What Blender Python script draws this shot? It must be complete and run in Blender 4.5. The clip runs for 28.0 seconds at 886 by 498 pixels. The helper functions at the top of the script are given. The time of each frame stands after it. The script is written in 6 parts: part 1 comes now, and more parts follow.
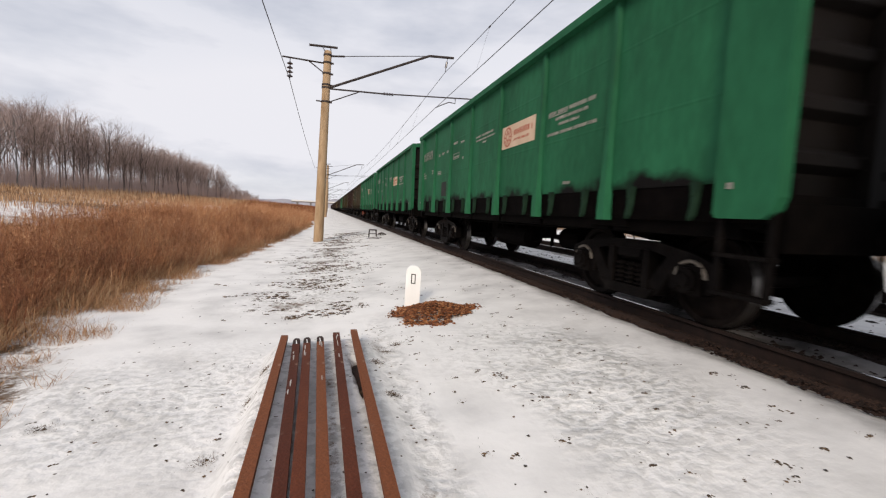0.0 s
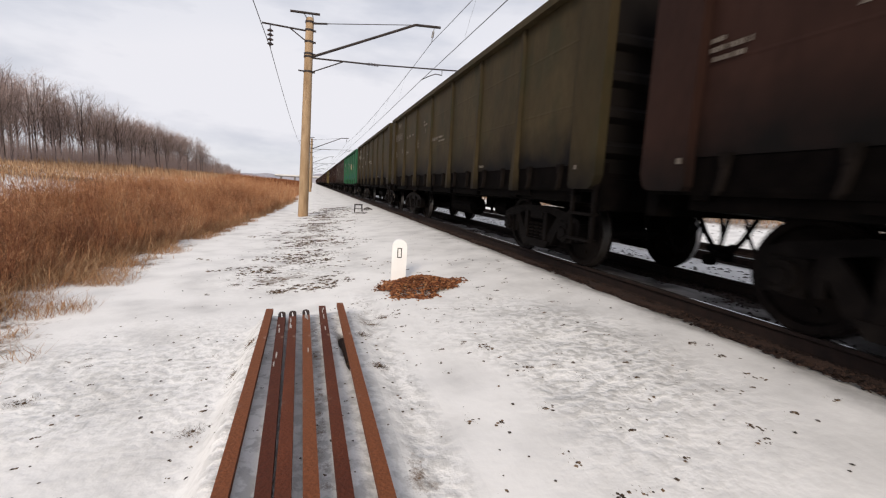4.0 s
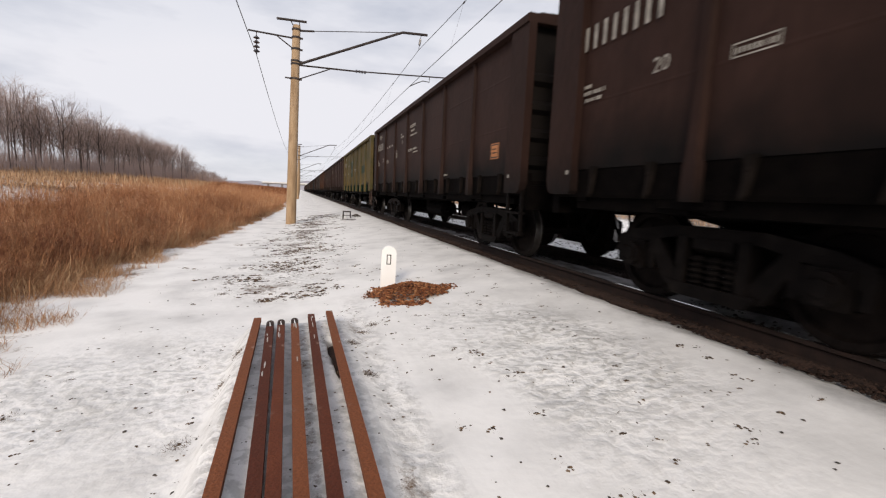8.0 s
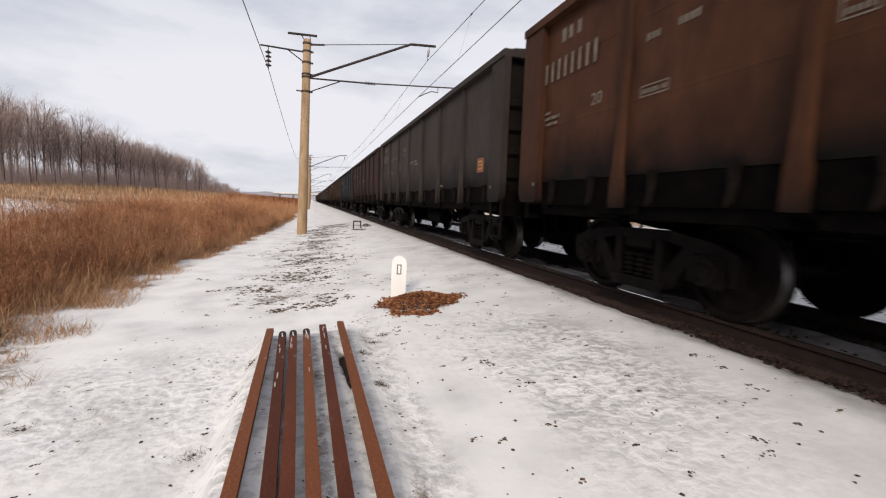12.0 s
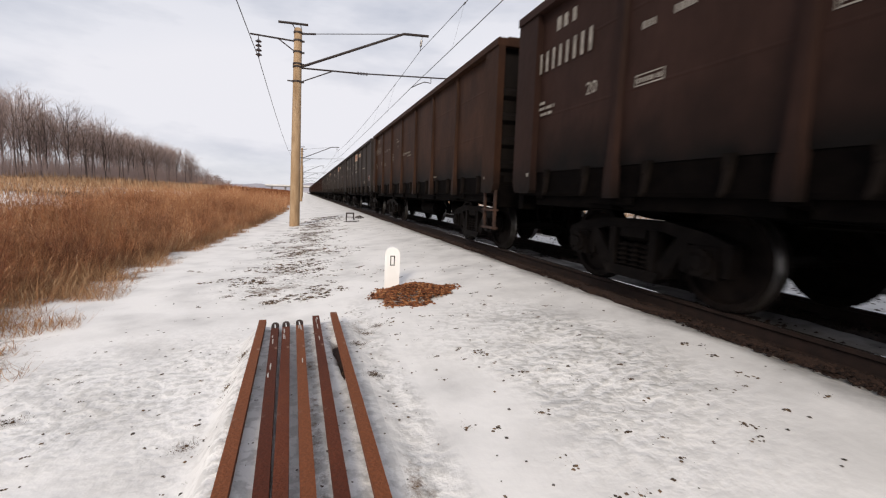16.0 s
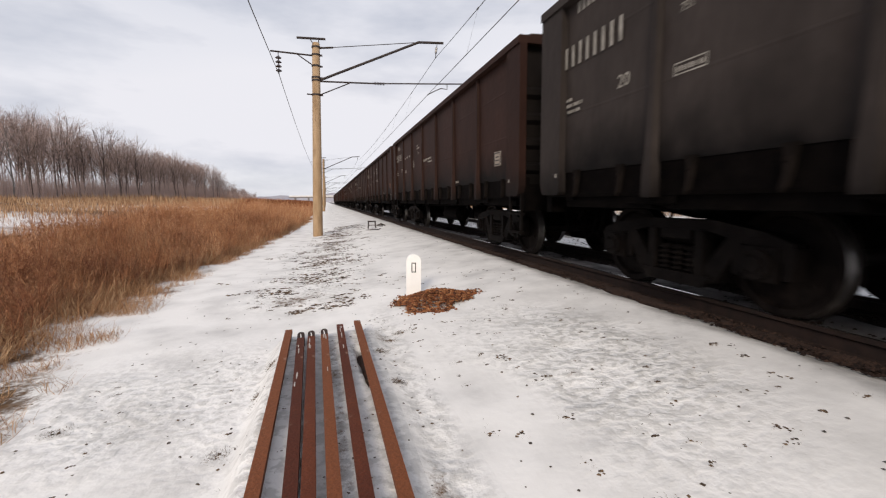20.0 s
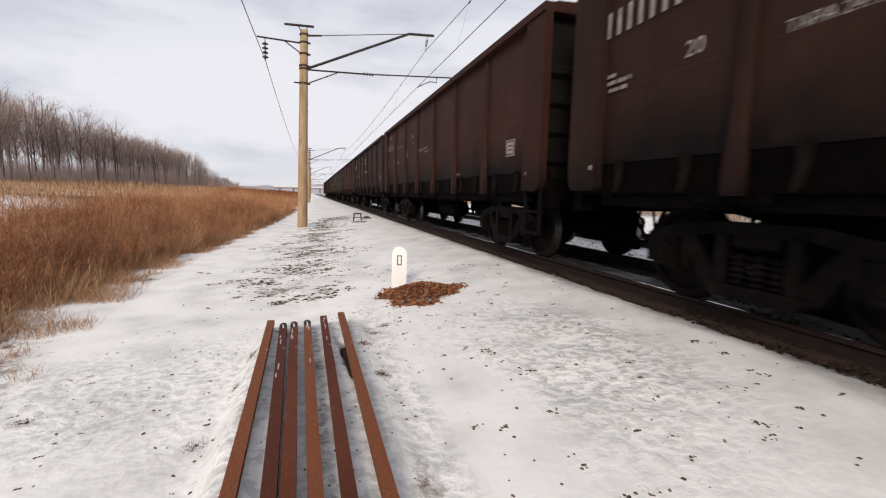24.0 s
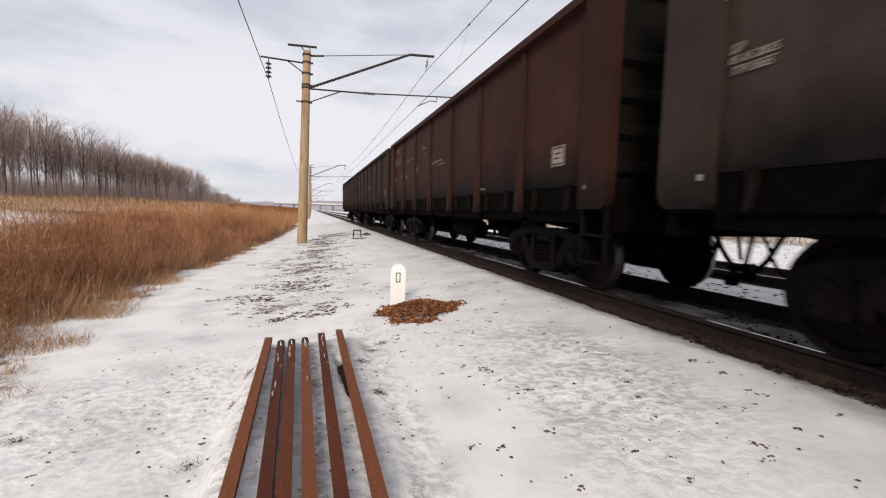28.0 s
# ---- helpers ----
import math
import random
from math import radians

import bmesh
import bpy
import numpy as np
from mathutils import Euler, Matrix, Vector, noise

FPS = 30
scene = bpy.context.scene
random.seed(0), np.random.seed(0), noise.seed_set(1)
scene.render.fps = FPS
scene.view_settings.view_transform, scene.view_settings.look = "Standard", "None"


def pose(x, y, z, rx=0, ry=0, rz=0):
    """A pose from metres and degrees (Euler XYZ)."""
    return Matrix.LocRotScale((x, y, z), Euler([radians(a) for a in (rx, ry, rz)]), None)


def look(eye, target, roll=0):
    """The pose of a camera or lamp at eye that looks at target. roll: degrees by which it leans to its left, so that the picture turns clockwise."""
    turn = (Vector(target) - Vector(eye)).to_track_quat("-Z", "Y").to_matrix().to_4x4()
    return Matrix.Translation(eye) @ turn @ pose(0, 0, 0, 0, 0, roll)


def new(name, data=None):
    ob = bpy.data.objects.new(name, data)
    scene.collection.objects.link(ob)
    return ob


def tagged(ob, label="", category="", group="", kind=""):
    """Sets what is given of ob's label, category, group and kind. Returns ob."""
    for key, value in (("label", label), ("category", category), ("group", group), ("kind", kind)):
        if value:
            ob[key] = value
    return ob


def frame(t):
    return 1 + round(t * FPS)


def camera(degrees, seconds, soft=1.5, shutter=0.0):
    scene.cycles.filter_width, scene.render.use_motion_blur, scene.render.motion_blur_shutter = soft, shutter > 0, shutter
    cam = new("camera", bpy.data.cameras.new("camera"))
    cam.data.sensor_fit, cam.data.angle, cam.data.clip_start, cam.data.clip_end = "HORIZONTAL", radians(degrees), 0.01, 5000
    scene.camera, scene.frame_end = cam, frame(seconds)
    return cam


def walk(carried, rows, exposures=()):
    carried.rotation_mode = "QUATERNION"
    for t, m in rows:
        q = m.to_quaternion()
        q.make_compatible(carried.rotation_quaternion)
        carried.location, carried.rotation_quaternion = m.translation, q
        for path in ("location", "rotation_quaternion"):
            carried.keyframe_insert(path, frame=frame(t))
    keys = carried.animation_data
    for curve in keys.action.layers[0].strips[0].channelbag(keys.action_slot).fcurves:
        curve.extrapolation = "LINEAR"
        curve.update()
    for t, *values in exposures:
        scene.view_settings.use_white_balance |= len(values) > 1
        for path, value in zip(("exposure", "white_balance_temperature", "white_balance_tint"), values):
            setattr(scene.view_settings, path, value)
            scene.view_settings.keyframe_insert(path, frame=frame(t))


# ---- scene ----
cam = camera(91.78, 28.0, soft=1.2, shutter=0.10)
# seconds, eye x, y, z, yaw to the left of +y, pitch up, lean to the left
ROWS = [
    (0.0, -0.009, 0.002, 1.100, -15.16, -4.79, 2.64), (0.5, -0.002, 0.003, 1.088, -15.44, -5.60, 2.72),
    (1.0, -0.001, 0.015, 1.084, -16.52, -5.54, 3.14), (1.5, 0.002, 0.011, 1.087, -16.23, -5.74, 3.25),
    (2.0, -0.002, 0.004, 1.081, -16.11, -5.93, 2.69), (2.5, 0.000, 0.004, 1.077, -16.49, -6.42, 2.69),
    (3.0, 0.012, 0.015, 1.074, -16.59, -7.50, 2.83), (3.5, 0.003, 0.020, 1.071, -17.03, -8.09, 3.10),
    (5.5, -0.006, -0.005, 1.081, -17.28, -6.89, 2.39), (6.0, -0.006, -0.001, 1.075, -17.82, -6.80, 2.65),
    (6.5, -0.018, 0.011, 1.066, -19.12, -7.30, 3.21), (7.0, -0.020, 0.015, 1.062, -19.69, -7.49, 3.31),
    (7.5, -0.006, 0.016, 1.073, -19.28, -7.26, 2.99), (8.0, -0.004, 0.016, 1.075, -18.54, -7.07, 2.47),
    (8.5, -0.002, 0.022, 1.069, -18.52, -7.28, 2.24), (9.0, -0.007, 0.018, 1.071, -18.53, -7.19, 2.18),
    (9.5, -0.006, 0.013, 1.079, -18.24, -7.02, 2.17), (10.0, -0.005, -0.001, 1.076, -17.90, -6.46, 1.58),
    (10.5, -0.008, 0.002, 1.075, -17.66, -6.67, 1.49), (11.0, -0.008, -0.002, 1.077, -17.46, -6.64, 1.60),
    (11.5, -0.007, -0.004, 1.082, -17.19, -6.11, 1.84), (12.0, -0.010, -0.004, 1.093, -17.17, -5.99, 1.83),
    (12.5, -0.016, -0.006, 1.087, -18.13, -5.47, 1.65), (14.5, -0.002, 0.002, 1.082, -17.72, -6.74, 1.68),
    (15.0, 0.001, 0.006, 1.080, -17.64, -7.01, 1.53), (15.5, -0.004, 0.008, 1.075, -18.08, -7.04, 1.88),
    (16.0, -0.007, 0.006, 1.075, -18.08, -7.00, 1.80), (16.5, 0.002, 0.013, 1.075, -18.04, -7.06, 1.63),
    (17.0, 0.005, 0.010, 1.078, -18.03, -6.98, 1.41), (17.5, 0.004, 0.005, 1.078, -18.00, -6.82, 1.07),
    (18.0, 0.005, 0.001, 1.080, -18.00, -6.68, 1.05), (18.5, 0.009, 0.006, 1.082, -17.71, -6.85, 1.08),
    (19.0, 0.002, -0.005, 1.084, -17.11, -6.38, 0.43), (19.5, -0.001, -0.012, 1.074, -17.43, -6.50, 0.64),
    (20.0, 0.014, -0.026, 1.093, -15.07, -6.41, -0.49), (20.5, 0.020, -0.022, 1.090, -14.61, -6.63, -0.07),
    (21.0, 0.008, -0.014, 1.085, -16.22, -6.69, 0.45), (21.5, 0.001, -0.019, 1.080, -16.03, -6.49, 0.82),
    (23.5, 0.007, -0.004, 1.075, -17.20, -6.56, 1.21), (24.0, 0.007, 0.008, 1.070, -17.05, -7.09, 1.11),
    (24.5, 0.009, 0.005, 1.075, -17.28, -6.67, 0.66), (25.0, 0.010, 0.003, 1.084, -16.95, -6.20, 1.01),
    (25.5, 0.009, -0.021, 1.087, -16.13, -5.60, 0.79), (26.0, 0.012, -0.020, 1.082, -16.10, -5.96, 0.90),
    (26.5, 0.008, -0.025, 1.083, -16.06, -5.76, 0.73), (27.0, -0.000, -0.025, 1.092, -15.81, -5.56, 0.88),
    (27.5, 0.005, -0.021, 1.090, -16.22, -5.52, 0.90), (28.0, 0.011, -0.019, 1.084, -17.06, -4.87, 1.36),

]


def eye_pose(x, y, z, yaw, pitch, lean):
    return Matrix.Translation((x, y, z)) @ Euler((0, 0, radians(yaw))).to_matrix().to_4x4() @ Euler((radians(90 + pitch), 0, 0)).to_matrix().to_4x4() @ Euler((0, 0, radians(lean))).to_matrix().to_4x4()


walk(cam, [(t, eye_pose(*row)) for t, *row in ROWS])
scene.view_settings.exposure = -0.06

# ---- sky and sun: a bright overcast winter day ----
SUN_EL, SUN_AZ = radians(27), radians(-154)  # azimuth from +y, clockwise
world = bpy.data.worlds.new("overcast_sky")
scene.world = world
world.use_nodes = True
wt = world.node_tree
wt.nodes.clear()


def wnode(kind, **kw):
    n = wt.nodes.new(kind)
    for k, v in kw.items():
        n.inputs[k].default_value = v
    return n


w_out = wnode("ShaderNodeOutputWorld")
w_sky = wnode("ShaderNodeTexSky")
w_sky.sky_type, w_sky.sun_disc = "NISHITA", False
w_sky.sun_elevation, w_sky.sun_rotation = SUN_EL, SUN_AZ
w_blue = wnode("ShaderNodeBackground", Strength=0.12)
w_cloud = wnode("ShaderNodeBackground", Strength=1.0)
w_mix = wnode("ShaderNodeMixShader")
w_co = wnode("ShaderNodeTexCoord")
w_map = wnode("ShaderNodeMapping", Scale=(1.0, 1.0, 3.2))
w_n1 = wnode("ShaderNodeTexNoise", Scale=1.6, Detail=6.0, Roughness=0.55)
w_n2 = wnode("ShaderNodeTexNoise", Scale=0.9, Detail=3.0, Roughness=0.5)
w_r1 = wnode("ShaderNodeValToRGB")
w_r1.color_ramp.elements[0].position, w_r1.color_ramp.elements[0].color = 0.40, (0.56, 0.585, 0.675, 1)
w_r1.color_ramp.elements[1].position, w_r1.color_ramp.elements[1].color = 0.58, (0.88, 0.875, 0.93, 1)
w_r2 = wnode("ShaderNodeMapRange")
w_r2.inputs[1].default_value, w_r2.inputs[2].default_value = 0.3, 0.6
w_r2.inputs[3].default_value, w_r2.inputs[4].default_value = 0.8, 1.0
wt.links.new(w_co.outputs["Generated"], w_map.inputs["Vector"])
for n in (w_n1, w_n2):
    wt.links.new(w_map.outputs[0], n.inputs["Vector"])
wt.links.new(w_n1.outputs["Fac"], w_r1.inputs[0])
wt.links.new(w_n2.outputs["Fac"], w_r2.inputs[0])
wt.links.new(w_sky.outputs[0], w_blue.inputs[0])
wt.links.new(w_r1.outputs[0], w_cloud.inputs[0])
wt.links.new(w_r2.outputs[0], w_mix.inputs[0])
wt.links.new(w_blue.outputs[0], w_mix.inputs[1])
wt.links.new(w_cloud.outputs[0], w_mix.inputs[2])
wt.links.new(w_mix.outputs[0], w_out.inputs[0])

sun_data = bpy.data.lights.new("sun", "SUN")
sun_data.energy, sun_data.angle, sun_data.color = 2.6, radians(16), (1.0, 0.87, 0.71)
sun = new("sun", sun_data)
sun.matrix_world = look((0, 0, 50), (-math.sin(SUN_AZ) * 50 * math.cos(SUN_EL), -math.cos(SUN_AZ) * 50 * math.cos(SUN_EL), 50 - 50 * math.sin(SUN_EL)))


# ---- materials ----
def material(name, stops, scale=4.0, rough=0.8, metal=0.0, bump=0.0, bump_scale=40.0, stretch=(1, 1, 1), random="", share=0.65, fine=0.0, detail=6.0, spec=0.3, stain=None):
    """A procedural surface. stops: (position, colour) of the coarse variation; fine: how much a fine grain changes it;
    stain: (colour, scale, stretch, low, high), patches of their own; random: 'object' or 'island', a shift of the tone."""
    m = bpy.data.materials.new(name)
    m.use_nodes = True
    t = m.node_tree
    n, l = t.nodes, t.links
    b = n["Principled BSDF"]
    b.inputs["Roughness"].default_value, b.inputs["Metallic"].default_value = rough, metal
    b.inputs["Specular IOR Level"].default_value = spec
    co = n.new("ShaderNodeTexCoord")
    mp = n.new("ShaderNodeMapping")
    mp.inputs["Scale"].default_value = stretch
    l.new(co.outputs["Object"], mp.inputs["Vector"])
    no = n.new("ShaderNodeTexNoise")
    no.inputs["Scale"].default_value, no.inputs["Detail"].default_value = scale, detail
    l.new(mp.outputs[0], no.inputs["Vector"])
    ramp = n.new("ShaderNodeValToRGB")
    while len(ramp.color_ramp.elements) < len(stops):
        ramp.color_ramp.elements.new(0.5)
    for e, (p, c) in zip(ramp.color_ramp.elements, stops):
        e.position, e.color = p, (*c, 1)
    fac = no.outputs["Fac"]
    if random:
        src = n.new("ShaderNodeObjectInfo").outputs["Random"] if random == "object" else n.new("ShaderNodeNewGeometry").outputs["Random Per Island"]
        mx = n.new("ShaderNodeMix")
        mx.inputs[0].default_value = share
        l.new(fac, mx.inputs[2])
        l.new(src, mx.inputs[3])
        fac = mx.outputs[0]
    l.new(fac, ramp.inputs[0])
    colour = ramp.outputs[0]
    if fine:
        fn = n.new("ShaderNodeTexNoise")
        fn.inputs["Scale"].default_value, fn.inputs["Detail"].default_value = bump_scale, 4.0
        l.new(mp.outputs[0], fn.inputs["Vector"])
        mr = n.new("ShaderNodeMapRange")
        mr.inputs[1].default_value, mr.inputs[2].default_value = 0.25, 0.75
        mr.inputs[3].default_value, mr.inputs[4].default_value = 1 - fine, 1 + fine
        l.new(fn.outputs["Fac"], mr.inputs[0])
        mul = n.new("ShaderNodeVectorMath")
        mul.operation = "MULTIPLY"
        l.new(colour, mul.inputs[0])
        l.new(mr.outputs[0], mul.inputs[1])
        colour = mul.outputs[0]
    if stain:
        c, sc, st, lo, hi = stain
        m2 = n.new("ShaderNodeMapping")
        m2.inputs["Scale"].default_value = st
        l.new(co.outputs["Object"], m2.inputs["Vector"])
        sn = n.new("ShaderNodeTexNoise")
        sn.inputs["Scale"].default_value, sn.inputs["Detail"].default_value, sn.inputs["Roughness"].default_value = sc, 8.0, 0.62
        l.new(m2.outputs[0], sn.inputs["Vector"])
        sr = n.new("ShaderNodeMapRange")
        sr.inputs[1].default_value, sr.inputs[2].default_value = lo, hi
        l.new(sn.outputs["Fac"], sr.inputs[0])
        sm = n.new("ShaderNodeMix")
        sm.data_type = "RGBA"
        l.new(sr.outputs[0], sm.inputs[0])
        l.new(colour, sm.inputs[6])
        sm.inputs[7].default_value = (*c, 1)
        colour = sm.outputs[2]
    l.new(colour, b.inputs["Base Color"])
    if bump:
        bn = n.new("ShaderNodeTexNoise")
        bn.inputs["Scale"].default_value, bn.inputs["Detail"].default_value = bump_scale, 5.0
        l.new(co.outputs["Object"], bn.inputs["Vector"])
        bu = n.new("ShaderNodeBump")
        bu.inputs["Strength"].default_value, bu.inputs["Distance"].default_value = bump, 0.02
        l.new(bn.outputs["Fac"], bu.inputs["Height"])
        l.new(bu.outputs[0], b.inputs["Normal"])
    return m


def tone(c, k):
    return tuple(min(1, v * k) for v in c)


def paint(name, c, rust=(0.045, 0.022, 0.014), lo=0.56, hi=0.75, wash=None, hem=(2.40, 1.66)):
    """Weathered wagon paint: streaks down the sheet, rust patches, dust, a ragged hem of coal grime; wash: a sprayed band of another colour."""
    m = material(name, [(0.28, tone(c, 0.76)), (0.5, c), (0.75, tone(c, 1.2))], scale=1.1, rough=0.62, bump=0.2, bump_scale=9, stretch=(1, 1.3, 0.5), fine=0.14,
                 stain=(rust, 1.3, (1, 1.5, 0.7), lo, hi), spec=0.07)
    t = m.node_tree
    n, l = t.nodes, t.links
    b = n["Principled BSDF"]
    co = n.new("ShaderNodeTexCoord")
    xyz = n.new("ShaderNodeSeparateXYZ")
    l.new(co.outputs["Object"], xyz.inputs[0])
    no = n.new("ShaderNodeTexNoise")
    no.inputs["Scale"].default_value, no.inputs["Detail"].default_value = 2.2, 6.0
    l.new(co.outputs["Object"], no.inputs["Vector"])
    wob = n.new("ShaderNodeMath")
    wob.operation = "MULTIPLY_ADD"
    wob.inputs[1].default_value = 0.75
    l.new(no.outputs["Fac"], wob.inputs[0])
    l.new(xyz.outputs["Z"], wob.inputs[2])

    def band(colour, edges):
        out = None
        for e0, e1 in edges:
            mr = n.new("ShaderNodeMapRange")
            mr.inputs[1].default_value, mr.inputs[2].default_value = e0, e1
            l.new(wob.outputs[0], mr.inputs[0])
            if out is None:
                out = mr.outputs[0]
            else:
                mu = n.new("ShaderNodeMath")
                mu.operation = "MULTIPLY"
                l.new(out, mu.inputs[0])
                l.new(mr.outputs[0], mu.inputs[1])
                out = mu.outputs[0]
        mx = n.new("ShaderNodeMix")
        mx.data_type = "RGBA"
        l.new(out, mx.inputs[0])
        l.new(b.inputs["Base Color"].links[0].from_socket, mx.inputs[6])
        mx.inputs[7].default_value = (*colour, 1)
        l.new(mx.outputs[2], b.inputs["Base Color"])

    if wash:
        band(wash, ((1.66, 1.86), (2.32, 2.05)))
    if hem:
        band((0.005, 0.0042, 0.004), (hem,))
    return m


COLOURS = {
    "green": ("green_paint", (0.019, 0.104, 0.050), (0.014, 0.060, 0.031), 0.55, 0.85),
    "blue_green": ("green_paint_with_blue_wash", (0.025, 0.100, 0.050), (0.016, 0.064, 0.036), 0.5, 0.7, (0.020, 0.072, 0.085)),
    "olive": ("faded_olive_paint", (0.092, 0.068, 0.028), (0.044, 0.046, 0.021), 0.50, 0.66),
    "olive_brown": ("olive_brown_paint", (0.046, 0.034, 0.017), (0.028, 0.027, 0.014), 0.5, 0.7),
    "brown": ("brown_paint", (0.0310, 0.0150, 0.0115), (0.020, 0.0098, 0.0072)),
    "red_brown": ("red_brown_paint", (0.041, 0.0165, 0.0125), (0.023, 0.0112, 0.0082)),
    "rust": ("rusty_brown_paint", (0.041, 0.0195, 0.0120), (0.023, 0.0115, 0.0078), 0.48, 0.68),
    "dark_brown": ("dark_brown_paint", (0.0300, 0.0158, 0.0126), (0.019, 0.0100, 0.0078)),
    "grey": ("dark_grey_paint", (0.0400, 0.0325, 0.0300), (0.027, 0.0208, 0.0190)),
    "blue_grey": ("blue_grey_paint", (0.018, 0.020, 0.0225), (0.015, 0.0145, 0.0145)),
    "orange_rust": ("orange_rusty_paint", (0.062, 0.0265, 0.0150), (0.032, 0.0150, 0.0095), 0.48, 0.68),
    "taupe": ("taupe_brown_paint", (0.046, 0.033, 0.0285), (0.030, 0.021, 0.0175)),
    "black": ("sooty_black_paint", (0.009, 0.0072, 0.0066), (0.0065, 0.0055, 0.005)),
}
GREENS = ("green", "blue_green", "olive")
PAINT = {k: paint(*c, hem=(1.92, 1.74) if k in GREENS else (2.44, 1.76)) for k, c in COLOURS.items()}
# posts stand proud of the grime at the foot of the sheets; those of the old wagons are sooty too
# the 0.82 takes sunlight off the post edges by way of a darker paint
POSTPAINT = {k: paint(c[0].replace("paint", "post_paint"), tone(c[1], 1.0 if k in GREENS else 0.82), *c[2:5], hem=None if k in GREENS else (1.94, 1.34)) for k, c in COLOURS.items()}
OVERPAINT = paint("dark_green_overpaint", (0.013, 0.036, 0.022), (0.034, 0.028, 0.014), 0.42, 0.66, hem=None)
LATCH = {False: material("sooty_latch_steel", [(0.3, (0.006, 0.005, 0.0045)), (0.7, (0.013, 0.010, 0.009))], scale=6, rough=0.9, spec=0.03),
         True: material("grimy_green_latch_paint", [(0.3, (0.012, 0.026, 0.017)), (0.7, (0.018, 0.040, 0.025))], scale=6, rough=0.9, spec=0.03)}
# sooty steel, its colour blackened further for the body's shadow over the underframe
SOOT_SHADE = material("sooty_underframe_steel_in_shade", spec=0.02, stops=[(0.3, (0.0017, 0.0014, 0.0014)), (0.7, (0.0042, 0.0033, 0.003))], scale=6, rough=0.75, bump=0.3, bump_scale=30)
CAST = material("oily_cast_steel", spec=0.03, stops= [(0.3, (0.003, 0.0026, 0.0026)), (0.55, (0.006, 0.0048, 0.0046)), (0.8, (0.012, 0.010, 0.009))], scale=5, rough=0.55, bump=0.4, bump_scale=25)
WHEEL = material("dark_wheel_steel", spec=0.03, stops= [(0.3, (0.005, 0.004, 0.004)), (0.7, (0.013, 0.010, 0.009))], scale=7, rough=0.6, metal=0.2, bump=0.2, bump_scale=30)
TREAD = material("polished_wheel_tread", [(0.3, (0.22, 0.21, 0.20)), (0.7, (0.36, 0.34, 0.33))], scale=9, rough=0.4, metal=1.0)
RAILHEAD = material("polished_rail_head", [(0.3, (0.50, 0.48, 0.47)), (0.7, (0.68, 0.66, 0.65))], scale=9, rough=0.2, metal=1.0)
RAILWEB = material("rusty_rail_side", [(0.3, (0.011, 0.006, 0.005)), (0.7, (0.023, 0.012, 0.009))], scale=8, rough=0.85, bump=0.3)
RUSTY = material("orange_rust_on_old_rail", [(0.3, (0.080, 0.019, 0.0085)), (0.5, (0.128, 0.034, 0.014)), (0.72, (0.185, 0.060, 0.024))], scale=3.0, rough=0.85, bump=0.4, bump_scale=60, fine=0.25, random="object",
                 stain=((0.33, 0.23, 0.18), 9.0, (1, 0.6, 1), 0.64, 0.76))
RUSTDARK_SHADE = material("dark_rust_and_side_shade", [(0.3, (0.022, 0.014, 0.012)), (0.7, (0.060, 0.030, 0.020))], scale=9, rough=0.85, bump=0.4)
BALLAST = material("oily_brown_ballast", [(0.3, (0.010, 0.005, 0.004)), (0.55, (0.021, 0.011, 0.008)), (0.8, (0.040, 0.022, 0.016))], scale=14, rough=0.95, bump=0.8, bump_scale=35, random="island")
SLEEPER = material("grey_concrete_sleeper", [(0.3, (0.07, 0.06, 0.052)), (0.7, (0.16, 0.145, 0.13))], scale=5, rough=0.9, bump=0.3, random="object")
CONCRETE = material("weathered_tan_concrete", [(0.28, (0.24, 0.155, 0.090)), (0.5, (0.36, 0.245, 0.145)), (0.75, (0.47, 0.34, 0.22))], scale=2.2, rough=0.9, bump=0.35, bump_scale=35, stretch=(2, 2, 0.4), fine=0.15,
                    stain=((0.13, 0.075, 0.045), 1.6, (3, 3, 0.5), 0.6, 0.78))
PARAPET = material("pale_parapet_concrete", [(0.3, (0.68, 0.67, 0.66)), (0.7, (0.82, 0.81, 0.80))], scale=0.5, rough=0.9)
GREYCON = material("grey_bridge_concrete", [(0.3, (0.16, 0.145, 0.14)), (0.7, (0.28, 0.26, 0.25))], scale=0.6, rough=0.9)
STEEL = material("dark_galvanised_steel", [(0.3, (0.030, 0.024, 0.024)), (0.7, (0.065, 0.050, 0.045))], scale=6, rough=0.6, metal=0.3)
WIRE = material("dark_wire", [(0.3, (0.05, 0.045, 0.045)), (0.7, (0.09, 0.08, 0.08))], scale=3, rough=0.6, metal=0.3)
GLASSY = material("glazed_insulator", [(0.3, (0.05, 0.045, 0.05)), (0.7, (0.10, 0.09, 0.10))], scale=5, rough=0.2)
WHITEPAINT = material("white_limewash", [(0.3, (0.90, 0.90, 0.91)), (0.6, (0.95, 0.95, 0.96))], scale=5, rough=0.7, bump=0.2, bump_scale=30, stain=((0.45, 0.42, 0.38), 7, (1, 1, 0.6), 0.66, 0.8))
BLACKPAINT = material("black_paint", [(0.3, (0.012, 0.012, 0.012)), (0.7, (0.02, 0.02, 0.02))], rough=0.6)
GRAVEL = material("brown_gravel_and_leaves", [(0.15, (0.030, 0.010, 0.005)), (0.4, (0.12, 0.040, 0.016)), (0.62, (0.23, 0.078, 0.028)), (0.87, (0.38, 0.19, 0.085))], scale=20, rough=0.9, bump=0.3, random="island")
